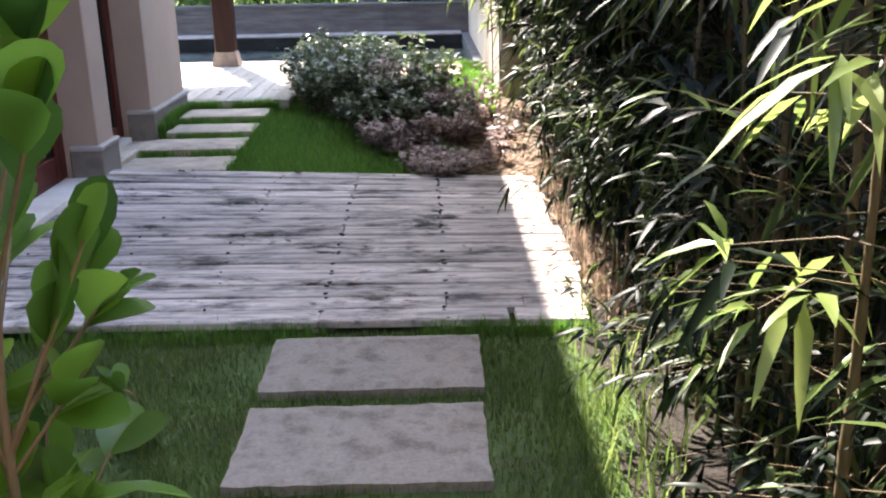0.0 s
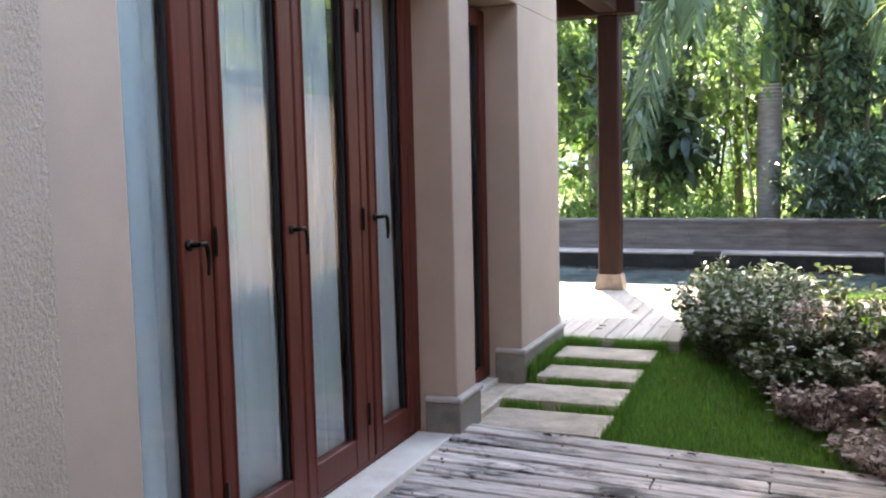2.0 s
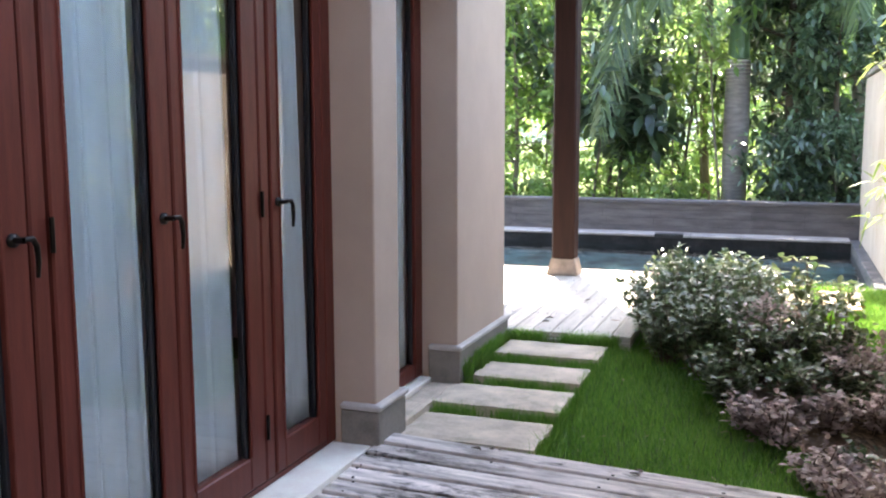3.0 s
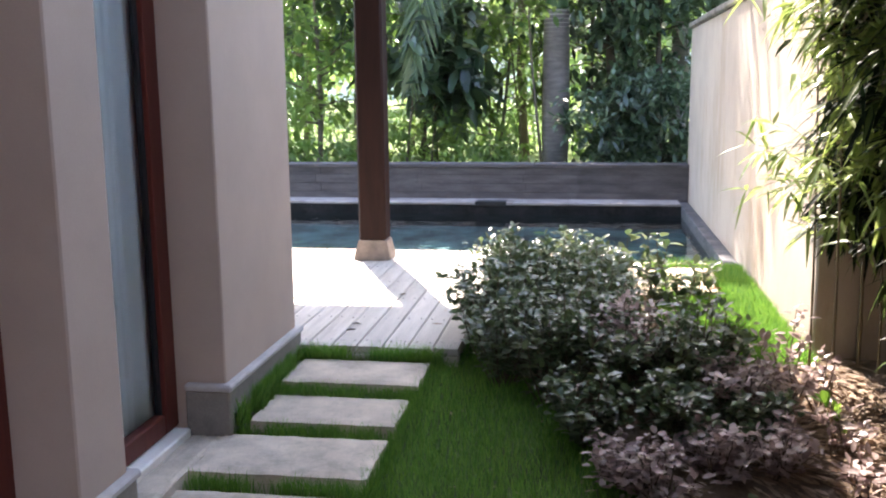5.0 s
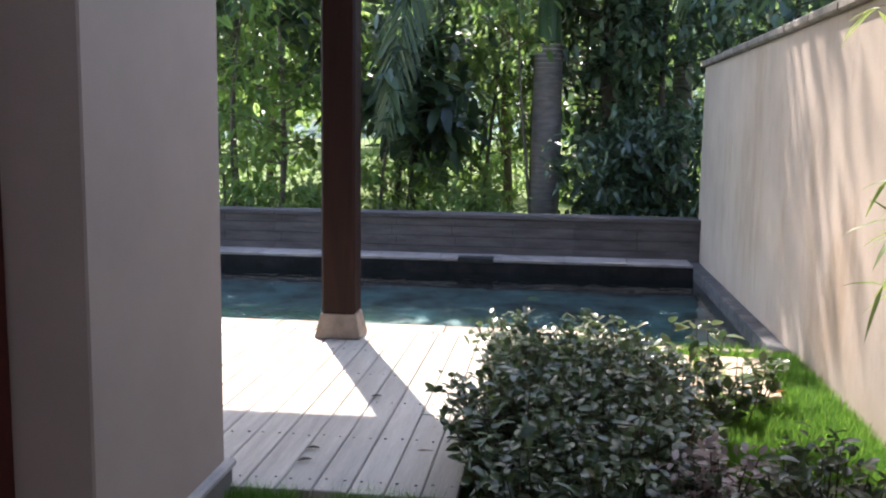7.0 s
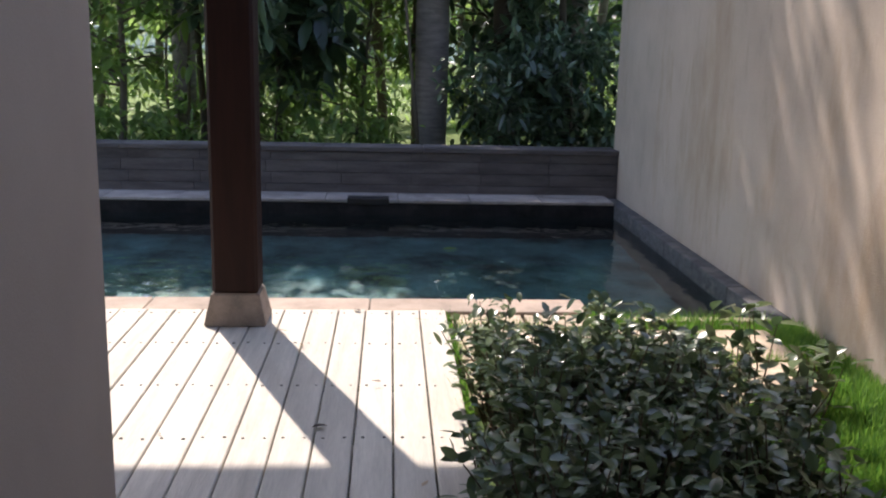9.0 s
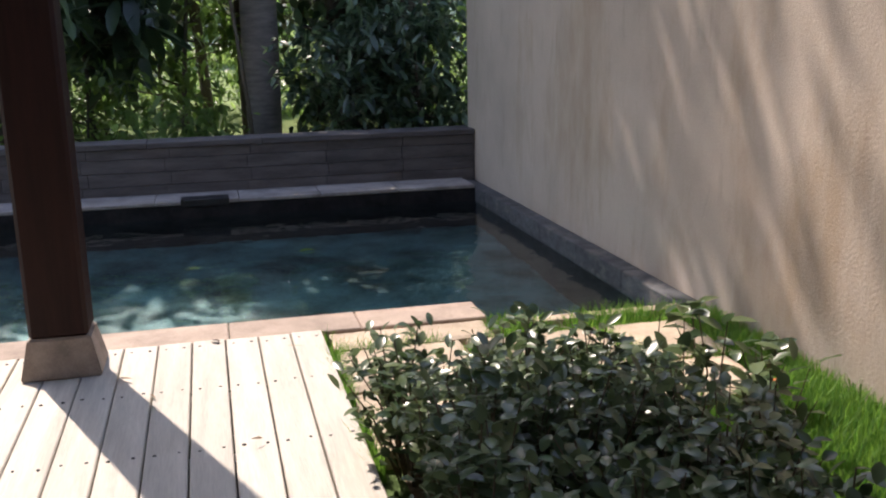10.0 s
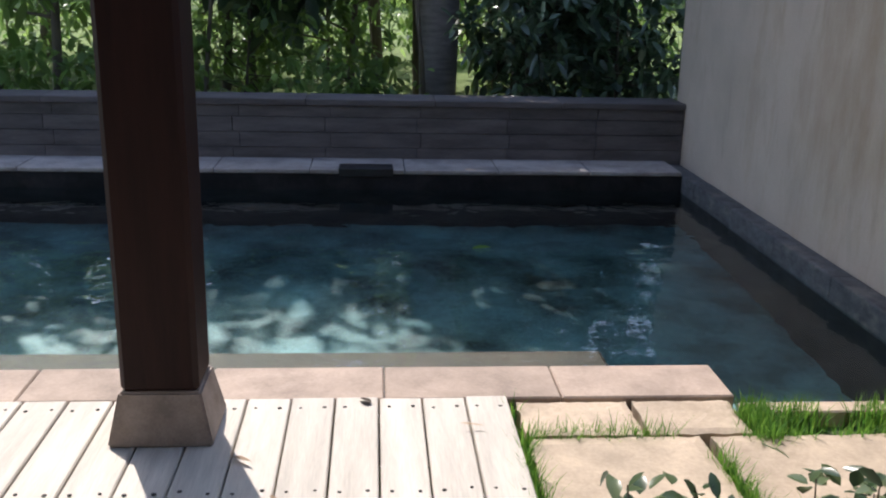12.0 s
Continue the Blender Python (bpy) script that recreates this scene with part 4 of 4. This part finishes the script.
grass("slope_grass", scatter(-1.92, 0.15, 5.98, 8.6, 60000, 2, slope_lawn), 0.045, 0.004, 2, "dense green grass on the slope")
pool_grass_pts = scatter(-0.05, 0.64, 7.95, 10.38, 34000, 3, lambda x, y: (x > 0.40) | (y < 9.36))
grass("wall_grass", pool_grass_pts, 0.075, 0.004, 3, "bright green grass along the garden wall")


def tufts(lines, n, seed, z):
    rng = np.random.default_rng(seed)
    out = []
    for x0, y0, x1, y1, w in lines:
        u = rng.uniform(0, 1, n)
        keep = np.sin(u * 23 + x0 * 9) + np.sin(u * 9 + y0 * 5) > -0.7
        u = u[keep]
        out.append(np.stack([x0 + (x1 - x0) * u + rng.normal(0, w, len(u)), y0 + (y1 - y0) * u + rng.normal(0, w, len(u)), np.full(len(u), z)], 1))
    return np.concatenate(out)


grass("paving_grass", tufts(((-0.36, 10.39, 0.46, 10.38, 0.022), (-1.05, 10.25, 0.4, 10.25, 0.015), (-0.545, 9.3, -0.545, 10.24, 0.012), (0.035, 9.4, 0.035, 10.24, 0.012), (-1.075, 9.2, -1.075, 10.45, 0.010), (-0.36, 10.2, -0.36, 10.4, 0.02),
      (-1.0, 9.785, 0.4, 9.785, 0.014), (0.44, 9.3, 0.45, 10.4, 0.025)), 1500, 4, 0.12), 0.095, 0.0045, 4, "green grass growing in the paving joints")
step_tufts = np.concatenate([tufts((row,), 1300, 50 + k, z) for k, (row, z) in enumerate((((-1.9, 6.0, -1.2, 6.0, 0.010), -0.02), ((-1.9, 6.48, -1.22, 6.48, 0.02), 0.025), ((-1.9, 6.96, -1.22, 6.96, 0.02), 0.055), ((-1.9, 7.38, -1.2, 7.38, 0.02), 0.085)))])
grass("step_grass", step_tufts, 0.058, 0.004, 5, "grass tufts between the stone steps")
side_tufts = np.concatenate([tufts(((-1.238, a, -1.236, b, 0.012),), 900, 60 + k, z) for k, (a, b, z) in enumerate(((6.0, 6.45, -0.03), (6.45, 6.95, 0.0), (6.95, 7.38, 0.03), (7.38, 7.82, 0.06)))])
grass("step_side_grass", side_tufts, 0.085, 0.004, 15, "grass along the ends of the stone steps")
grass("terrace_edge_grass", tufts(((-1.9, 7.81, -1.1, 7.81, 0.013), (-1.88, 6.95, -1.885, 7.8, 0.012)), 3500, 6, 0.10), 0.11, 0.004, 6, "grass fringe along the terrace edge")
grass("deck_edge_grass", tufts(((-1.9, 3.49, 0.65, 3.49, 0.02),), 2500, 7, -0.05), 0.07, 0.004, 7, "grass fringe along the lower deck")
tall = tufts(((0.55, 2.2, 0.65, 3.6, 0.07), (0.62, 2.2, 0.74, 3.2, 0.05)), 70, 8, -0.04)
grass("long_grass", tall, 0.26, 0.007, 8, "long arching grass blades by the bamboo", LAWN_BLADE)


def litter(n, seed, x0, x1, y0, y1, z, size, keep=None, name="leaf_litter", label="dry fallen bamboo leaves"):
    rng = np.random.default_rng(seed)
    pts = scatter(x0, x1, y0, y1, n, seed, keep)
    m = len(pts)
    pts[:, 2] = (pts[:, 2] if z is None else z) + rng.uniform(0.004, 0.02, m)
    a = rng.uniform(0, 2 * math.pi, m)
    d = np.stack([np.cos(a), np.sin(a), rng.uniform(-0.1, 0.25, m)], 1)
    V, F = leaves(pts, d, unit(m, rng) * 0.5 + np.array([0, 0, 1.0]), size * rng.uniform(0.5, 1.3, m), size * 0.22 * rng.uniform(0.6, 1.6, m), 0.02)
    return link_mesh(name, mesh_np(name, V, F), DRY_LEAF, label=label, category="leaf litter", kind="stuff")


edge = tufts(((0.73, 3.5, 0.74, 5.95, 0.035),), 900, 9, -0.02)
grass("edge_grass", edge, 0.11, 0.005, 9, "dry brown grass along the deck end", DRY_LEAF)
litter(350, 31, 0.55, 1.2, 3.6, 8.2, None, 0.09, lambda x, y: ~((x < 0.7) & (y > 3.5) & (y < 6.0)))
litter(25, 36, 0.6, 1.2, 1.5, 3.3, None, 0.08)
litter(60, 32, 0.48, 0.72, 3.6, 5.95, 0.0, 0.08, lambda x, y: x > 0.50)
litter(2000, 33, 0.15, 0.80, 6.0, 8.1, None, 0.07)
litter(30, 37, -1.1, -0.2, 6.1, 7.6, None, 0.045, slope_lawn)
litter(14, 34, -1.6, 0.4, 3.7, 5.9, 0.0, 0.05)
litter(9, 35, -2.2, -1.2, 8.2, 10.3, 0.2, 0.06)


# ---- trees beyond the pool ----
def tree(name, x, y, height, crown_r, n, material, bark, size, seed, label, trunk=0.07, low=0.25, lean=0.0, group="trees behind the pool"):
    """A tree: tapered trunk, forking limbs, and leaf clumps along the limbs with gaps between."""
    rng = np.random.default_rng(seed)
    z0 = float(ground_z(x, y)) - 0.02
    p = plant(name, (x, y, z0), label, "tree", group)
    zz = np.linspace(0, height * 0.92, 9)
    pts = np.stack([x + lean * (zz / height) ** 1.5 + 0.06 * np.sin(zz * 1.3 + seed), y + 0.06 * np.cos(zz * 1.1 + seed), z0 + zz], 1)
    tubes = [tube(pts, trunk * (1 - 0.8 * zz / height), 8)]
    tips = []
    for s in range(int(16 + height * 2)):
        u = rng.uniform(low, 1.0)
        q = np.array([np.interp(u * height * 0.92, zz, pts[:, i]) for i in range(3)])
        a = rng.uniform(0, 2 * math.pi)
        ln = crown_r * rng.uniform(0.45, 1.05) * (1.1 - 0.55 * abs(u - 0.55))
        tip = q + np.array([math.cos(a) * ln, math.sin(a) * ln, rng.uniform(0.0, 0.5) * ln])
        mid = (q + tip) / 2 + rng.normal(0, 0.08, 3)
        r0 = trunk * (1 - 0.75 * u) * 0.5
        tubes.append(tube([q, mid, tip], [r0, r0 * 0.6, r0 * 0.2], 5))
        for w in (0.45, 0.65, 0.85, 1.0):
            c = q + (tip - q) * w + rng.normal(0, 0.07 * crown_r, 3)
            tips.append(c)
            if rng.random() < 0.6:
                e = c + rng.normal(0, 0.22 * crown_r, 3)
                tubes.append(tube([c, (c + e) / 2, e], [r0 * 0.3, r0 * 0.2, r0 * 0.1], 3))
                tips.append(e)
    stem_part("trunk", p, tubes, bark)
    tips = np.array(tips)
    pick = rng.integers(0, len(tips), n)
    base = tips[pick] + rng.normal(0, 0.11 * crown_r, (n, 3)) * np.array([1, 1, 0.7])
    base[:, 2] = np.maximum(base[:, 2], z0 + 0.05)
    d = unit(n, rng)
    d[:, 2] -= 0.25
    V, F = leaves(base, d, unit(n, rng) * 0.6 + np.array([0, 0, 1.0]), size * rng.uniform(0.6, 1.35, n), size * 0.45 * rng.uniform(0.7, 1.2, n), 0.2, OVAL)
    tagged(leaf_part("crown", p, V, F, material), kind="stuff")
    return p


def palm(x, y, trunk_h, shaft_h, r, seed, fronds, frond_len, label):
    """A royal palm: swollen ringed trunk, smooth green crownshaft, arching fronds with hanging leaflets."""
    rng = np.random.default_rng(seed)
    z0 = float(ground_z(x, y)) - 0.02
    p = plant("palm_tree", (x, y, z0), label, "palm tree", "palms behind the pool")
    zz = np.arange(0, trunk_h + 0.001, 0.06)
    rad = r * (1 + 0.10 * np.sin(zz / trunk_h * math.pi)) * np.where((np.arange(len(zz)) % 2) == 0, 1.0, 1.012)
    stem_part("trunk", p, [tube(np.stack([x + 0 * zz, y + 0 * zz, z0 + zz], 1), rad, 20)], PALM_BARK)
    rings = [tube([(x, y, z0 + trunk_h - 0.32 + k * 0.055), (x, y, z0 + trunk_h - 0.31 + k * 0.055), (x, y, z0 + trunk_h - 0.30 + k * 0.055)], [r * 1.0, r * 1.06, r * 1.0], 20) for k in range(6)]
    stem_part("trunk_rings", p, rings, PLINTH_CAP)
    zs = np.linspace(0, shaft_h, 10)
    stem_part("crownshaft", p, [tube(np.stack([x + 0 * zs, y + 0 * zs, z0 + trunk_h + zs], 1), r * np.interp(zs / shaft_h, (0, 0.1, 0.7, 1), (0.95, 0.9, 0.62, 0.35)), 20)], CROWNSHAFT)
    top = np.array([x, y, z0 + trunk_h + shaft_h])
    for k in range(fronds):
        a = 2 * math.pi * k / fronds + rng.uniform(-0.2, 0.2)
        frond(p, top, a, frond_len * rng.uniform(0.85, 1.1), rng.uniform(0.1, 0.9), rng)
    return p


def frond(p, top, a, ln, rise, rng):
    u = np.linspace(0, 1, 14)
    out = ln * (u - 0.30 * u ** 2.5)
    dz = ln * (rise * u - (0.75 + 0.5 * rise) * u ** 2.2)
    pts = np.stack([top[0] + math.cos(a) * out, top[1] + math.sin(a) * out, top[2] + dz], 1)
    rib_v, rib_f = tube(pts, 0.022 * (1 - 0.85 * u), 5)
    o = ORIGIN[p.name]
    rib = link_mesh("frond", mesh_np("frond", rib_v - np.array(o), rib_f), CROWNSHAFT, p, o)
    n = 130
    w = np.repeat(np.linspace(0.12, 1, n // 2), 2)
    B = np.stack([np.interp(w, u, pts[:, i]) for i in range(3)], 1)
    side = np.tile([1, -1], n // 2)
    S = np.stack([-math.sin(a) * side, math.cos(a) * side, np.full(n, -0.55)], 1) + np.array([math.cos(a), math.sin(a), -0.2]) * 0.5 + rng.normal(0, 0.15, (n, 3))
    V, F = leaves(B, S, np.tile([0, 0, 1.0], (n, 1)) + rng.normal(0, 0.2, (n, 3)), ln * 0.24 * np.sin(0.35 + w * 2.5) + 0.1, 0.035, 0.55)
    tagged(leaf_part("foliage", rib, V, F, PALM_LEAF), kind="stuff")


def frond_path(p, a, b, c, rng):
    """An arching frond of a palm from its foot a, over b, to its hanging tip c."""
    a, b, c = (np.array(q) for q in (a, b, c))
    u = np.linspace(0, 1, 16)[:, None]
    pts = (1 - u) ** 2 * a + 2 * u * (1 - u) * b + u * u * c
    o = ORIGIN[p.name]
    rv, rf = tube(pts, 0.02 * (1 - 0.85 * u[:, 0]), 5)
    rib = link_mesh("frond", mesh_np("frond", rv - np.array(o), rf), CROWNSHAFT, p, o)
    n = 190
    w = np.repeat(np.linspace(0.1, 1, n // 2), 2)
    B = np.stack([np.interp(w, u[:, 0], pts[:, i]) for i in range(3)], 1)
    T = np.stack([np.interp(w, u[:, 0], np.gradient(pts[:, i])) for i in range(3)], 1)
    T /= np.linalg.norm(T, axis=1)[:, None]
    side = np.cross(T, [0.2, 1.0, 0.1]) * np.tile([1, -1], n // 2)[:, None]
    V, F = leaves(B, side * 0.7 + T * 0.8 + np.array([0, 0, -0.5]) + rng.normal(0, 0.12, (n, 3)), rng.normal(0, 0.3, (n, 3)) + np.array([0, -1.0, 0.4]), 0.62 * np.sin(0.3 + w * 2.5) + 0.12, 0.03, 0.3)
    leaf_part("foliage", rib, V, F, PALM_LEAF)


palm(-0.92, 16.5, 2.27, 1.9, 0.165, 1, 11, 2.6, "royal palm with ringed grey trunk and green crownshaft")
frond_path(scene.objects["palm_tree"], (-0.95, 16.45, 4.5), (-2.35, 15.6, 5.1), (-2.72, 15.4, 1.55), np.random.default_rng(5))
frond_path(scene.objects["palm_tree"], (-0.95, 16.45, 4.5), (-1.6, 15.6, 5.3), (-1.9, 15.2, 3.2), np.random.default_rng(6))
frond_path(scene.objects["palm_tree"], (-0.90, 16.45, 4.5), (0.2, 15.8, 5.2), (0.6, 15.4, 2.9), np.random.default_rng(7))
palm(0.78, 17.2, 2.1, 1.9, 0.12, 2, 10, 2.4, "slim royal palm with dark trunk behind the wall")
palm(-3.9, 18.0, 2.9, 1.5, 0.13, 3, 12, 2.9, "royal palm with long drooping fronds")

# Trees over 8 m have unseen high crowns, put there to shade the wall.
TREES = (
    (-3.5, 16.8, 5.2, 1.3, 800, TREE_LEAF_A, DARK_BARK, 0.21, 0.045, 0.34, 0.2), (-5.1, 17.2, 5.6, 1.5, 1300, TREE_LEAF_B, BARK, 0.20, 0.05, 0.30, 0.1),
    (-2.5, 16.3, 2.3, 0.75, 1100, TREE_LEAF_A, DARK_BARK, 0.24, 0.035, 0.38, 0.0), (-1.65, 16.9, 2.9, 0.8, 1300, TREE_LEAF_B, BARK, 0.13, 0.035, 0.12, 0.1), (-2.9, 17.3, 4.6, 1.2, 450, TREE_LEAF_A, DARK_BARK, 0.2, 0.045, 0.2, 0.1), (-4.2, 16.1, 3.4, 1.0, 650, TREE_LEAF_B, BARK, 0.17, 0.045, 0.2, 0.1),
    (-0.15, 16.6, 3.6, 0.8, 2600, TREE_LEAF_A, DARK_BARK, 0.15, 0.16, 0.06, 0.0), (0.45, 16.0, 3.4, 0.9, 2600, TREE_LEAF_A, DARK_BARK, 0.12, 0.06, 0.10, 0.0), (0.1, 18.0, 3.6, 1.3, 1200, TREE_LEAF_A, DARK_BARK, 0.18, 0.07, 0.25, 0.0),
    (1.9, 16.0, 4.6, 1.3, 1500, TREE_LEAF_A, DARK_BARK, 0.16, 0.06, 0.3, -0.2), (1.75, 12.6, 3.6, 0.8, 1500, TREE_LEAF_A, DARK_BARK, 0.13, 0.05, 0.5, 0.0),
    (1.9, 10.4, 3.9, 0.9, 1400, TREE_LEAF_A, BARK, 0.13, 0.05, 0.5, 0.0), (-6.4, 16.4, 5.4, 1.6, 1300, TREE_LEAF_A, DARK_BARK, 0.2, 0.06, 0.3, 0.2),
    (-1.5, 18.4, 12.5, 1.5, 2700, TREE_LEAF_B, BARK, 0.22, 0.07, 0.55, 0.0), (-1.0, 17.7, 11.0, 1.4, 2200, TREE_LEAF_B, BARK, 0.20, 0.06, 0.55, -0.3),
    (1.6, 19.5, 8.4, 1.8, 1500, TREE_LEAF_B, BARK, 0.22, 0.08, 0.5, 0.0), (-5.6, 20.4, 4.6, 1.8, 1300, TREE_LEAF_B, BARK, 0.24, 0.07, 0.35, 0.0),
    (-8.6, 18.0, 6.5, 2.2, 1900, TREE_LEAF_A, DARK_BARK, 0.22, 0.09, 0.25, 0.0), (4.4, 17.5, 6.0, 2.0, 1900, TREE_LEAF_B, BARK, 0.2, 0.08, 0.2, 0.0),
    (-3.9, 21.5, 4.4, 1.7, 1200, TREE_LEAF_B, BARK, 0.24, 0.05, 0.3, 0.3), (-0.2, 22.0, 4.6, 1.8, 1300, TREE_LEAF_B, BARK, 0.24, 0.06, 0.3, 0.2), (-1.05, 17.0, 11.5, 1.2, 1300, TREE_LEAF_B, BARK, 0.20, 0.05, 0.62, 0.0),
)
for k, (x, y, h, r, n, m, b, s, tr, low, lean) in enumerate(TREES):
    if m is TREE_LEAF_A:
        n, s = int(0.8 * n), 1.2 * s
    tree("garden_tree", x, y, h, r, n, m, b, s, 900 + k, "slender leafy tree with dark glossy foliage" if m is TREE_LEAF_A else "slender leafy tree with light green foliage", tr, low, lean)

ru = random.Random(77)
for x, y, h in ((-7.6, 15.3, 1.2), (-5.6, 15.4, 0.9), (-4.35, 15.2, 0.5), (-3.6, 15.4, 0.55), (-2.55, 15.9, 0.9), (-1.75, 15.5, 0.5), (-0.25, 15.3, 1.1), (0.1, 15.5, 1.4), (0.45, 15.3, 1.5), (1.3, 15.2, 1.6), (2.1, 15.0, 1.4)):
    tree("bush", x, y, h, 0.35 + 0.22 * h, int(380 + 420 * h) if not -4.6 < x < -1 else int(200 + 200 * h), TREE_LEAF_B if -4.6 < x < -1 else TREE_LEAF_A, DARK_BARK, 0.12, 1300 + int(x * 10), "leafy bush behind the low pool wall", 0.018, 0.1, 0.0, "bushes behind the pool")
for k in range(16):
    x = -7.5 + 0.62 * k + ru.uniform(-0.2, 0.2)
    h = ru.uniform(0.5, 1.25)
    tree("bush", x, ru.uniform(17.5, 21.0), h, 0.4 + 0.25 * h, int(200 + 260 * h), TREE_LEAF_B, BARK, 0.13, 1400 + k, "light green bush on the sunlit lawn", 0.016, 0.08, 0.0, "bushes on the lawn")
# thin saplings
for k in range(12):
    x = -6.5 + 0.62 * k + ru.uniform(-0.2, 0.2)
    tree("sapling", x, ru.uniform(15.6, 18.5), ru.uniform(3.2, 4.6), 0.7, 260, TREE_LEAF_B if k % 2 else TREE_LEAF_A, BARK, 0.17, 1300 + k, "thin sapling with sparse leaves", 0.022, 0.45, ru.uniform(-0.3, 0.3), "saplings behind the pool")

# distant trees across the open lawn
for k in range(22):
    a = radians(-48 + 4.2 * k)
    d = ru.uniform(34, 48)
    x, y = d * math.sin(a) - 1, 8 + d * math.cos(a)
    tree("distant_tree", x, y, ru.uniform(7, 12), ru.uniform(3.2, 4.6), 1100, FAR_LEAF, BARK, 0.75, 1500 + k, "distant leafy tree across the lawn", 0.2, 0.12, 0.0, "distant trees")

# wooded hillside in the distance
hx = np.linspace(-260, 260, 90)
hy = np.linspace(70, 260, 40)
HX, HY = np.meshgrid(hx, hy, indexing="ij")
HZ = 70 * smooth(70, 240, HY) * (0.75 + 0.25 * np.sin(HX * 0.02 + 1))
HZ += np.array([noise.noise((a * 0.09, b * 0.09, 0)) for a, b in zip(HX.ravel(), HY.ravel())]).reshape(HX.shape) * 7 * smooth(68, 90, HY)
hid = np.arange(HX.size).reshape(HX.shape)
# The hillside green is lightened towards blue to hold the haze.
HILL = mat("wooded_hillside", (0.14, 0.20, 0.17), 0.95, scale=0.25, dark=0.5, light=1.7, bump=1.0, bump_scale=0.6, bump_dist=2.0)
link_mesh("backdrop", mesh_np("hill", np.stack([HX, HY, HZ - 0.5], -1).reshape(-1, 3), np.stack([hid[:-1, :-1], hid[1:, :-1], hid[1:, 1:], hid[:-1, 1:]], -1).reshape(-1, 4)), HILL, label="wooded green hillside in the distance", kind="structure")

# a leaf afloat on the pool
v, f = leaves([(0, 0, 0)], [(1, 0.3, 0)], [(0, 0, 1)], 0.11, 0.06, 0.0, OVAL)
link_mesh("floating_leaf", mesh_np("leaf", v, f), FICUS_LEAF, None, (-0.99, 12.5, WATER_Z + 0.004), "pale leaf floating on the pool water", "leaf")


def dead_leaf(x, y, z, size, turn, curl):
    """A crumpled brown leaf lying on the boards."""
    a = np.array([[math.cos(turn), math.sin(turn), 0.35 * curl]])
    v, f = leaves([(0, 0, 0.004)], a, [(0.1, 0.2, 1.0)], size, size * 0.55, 0.3 * curl, OVAL, 0.9 * curl)
    return link_mesh("dead_leaf", mesh_np("leaf", v, f), DEAD_LEAF, None, (x, y, z), "curled dark brown fallen leaf on the deck", "leaf", group="fallen leaves on the decks")


DEAD_LEAF = mat("dead_leaf", (0.07, 0.05, 0.035), 0.9, scale=30, bump=0.3)
rd = random.Random(9)
for x, y, z in ((-1.50, 10.41, 0.203), (-1.735, 8.25, 0.203), (-1.727, 8.10, 0.203), (-1.62, 9.0, 0.203),
                (-1.46, 5.90, 0.058), (-1.42, 5.92, 0.057), (-0.79, 5.90, 0.034), (-0.74, 5.92, 0.032), (-0.18, 5.86, 0.010), (0.0, 5.88, 0.004), (0.15, 5.86, 0.004)):
    dead_leaf(x, y, z, rd.uniform(0.04, 0.065), rd.uniform(0, 6.28), rd.uniform(0.3, 0.7))

ORANGE_LEAF = mat("orange_leaf", (0.45, 0.13, 0.03), 0.7, scale=30, bump=0.2)
v, f = leaves([(0, 0, 0)], [(1, 0.2, 0.35)], [(0.1, 0.2, 1)], 0.09, 0.045, 0.2, OVAL, 0.5)
link_mesh("fallen_leaf", mesh_np("leaf", v, f), ORANGE_LEAF, None, (0.30, 9.42, 0.187), "bright orange fallen leaf on the paving", "leaf")
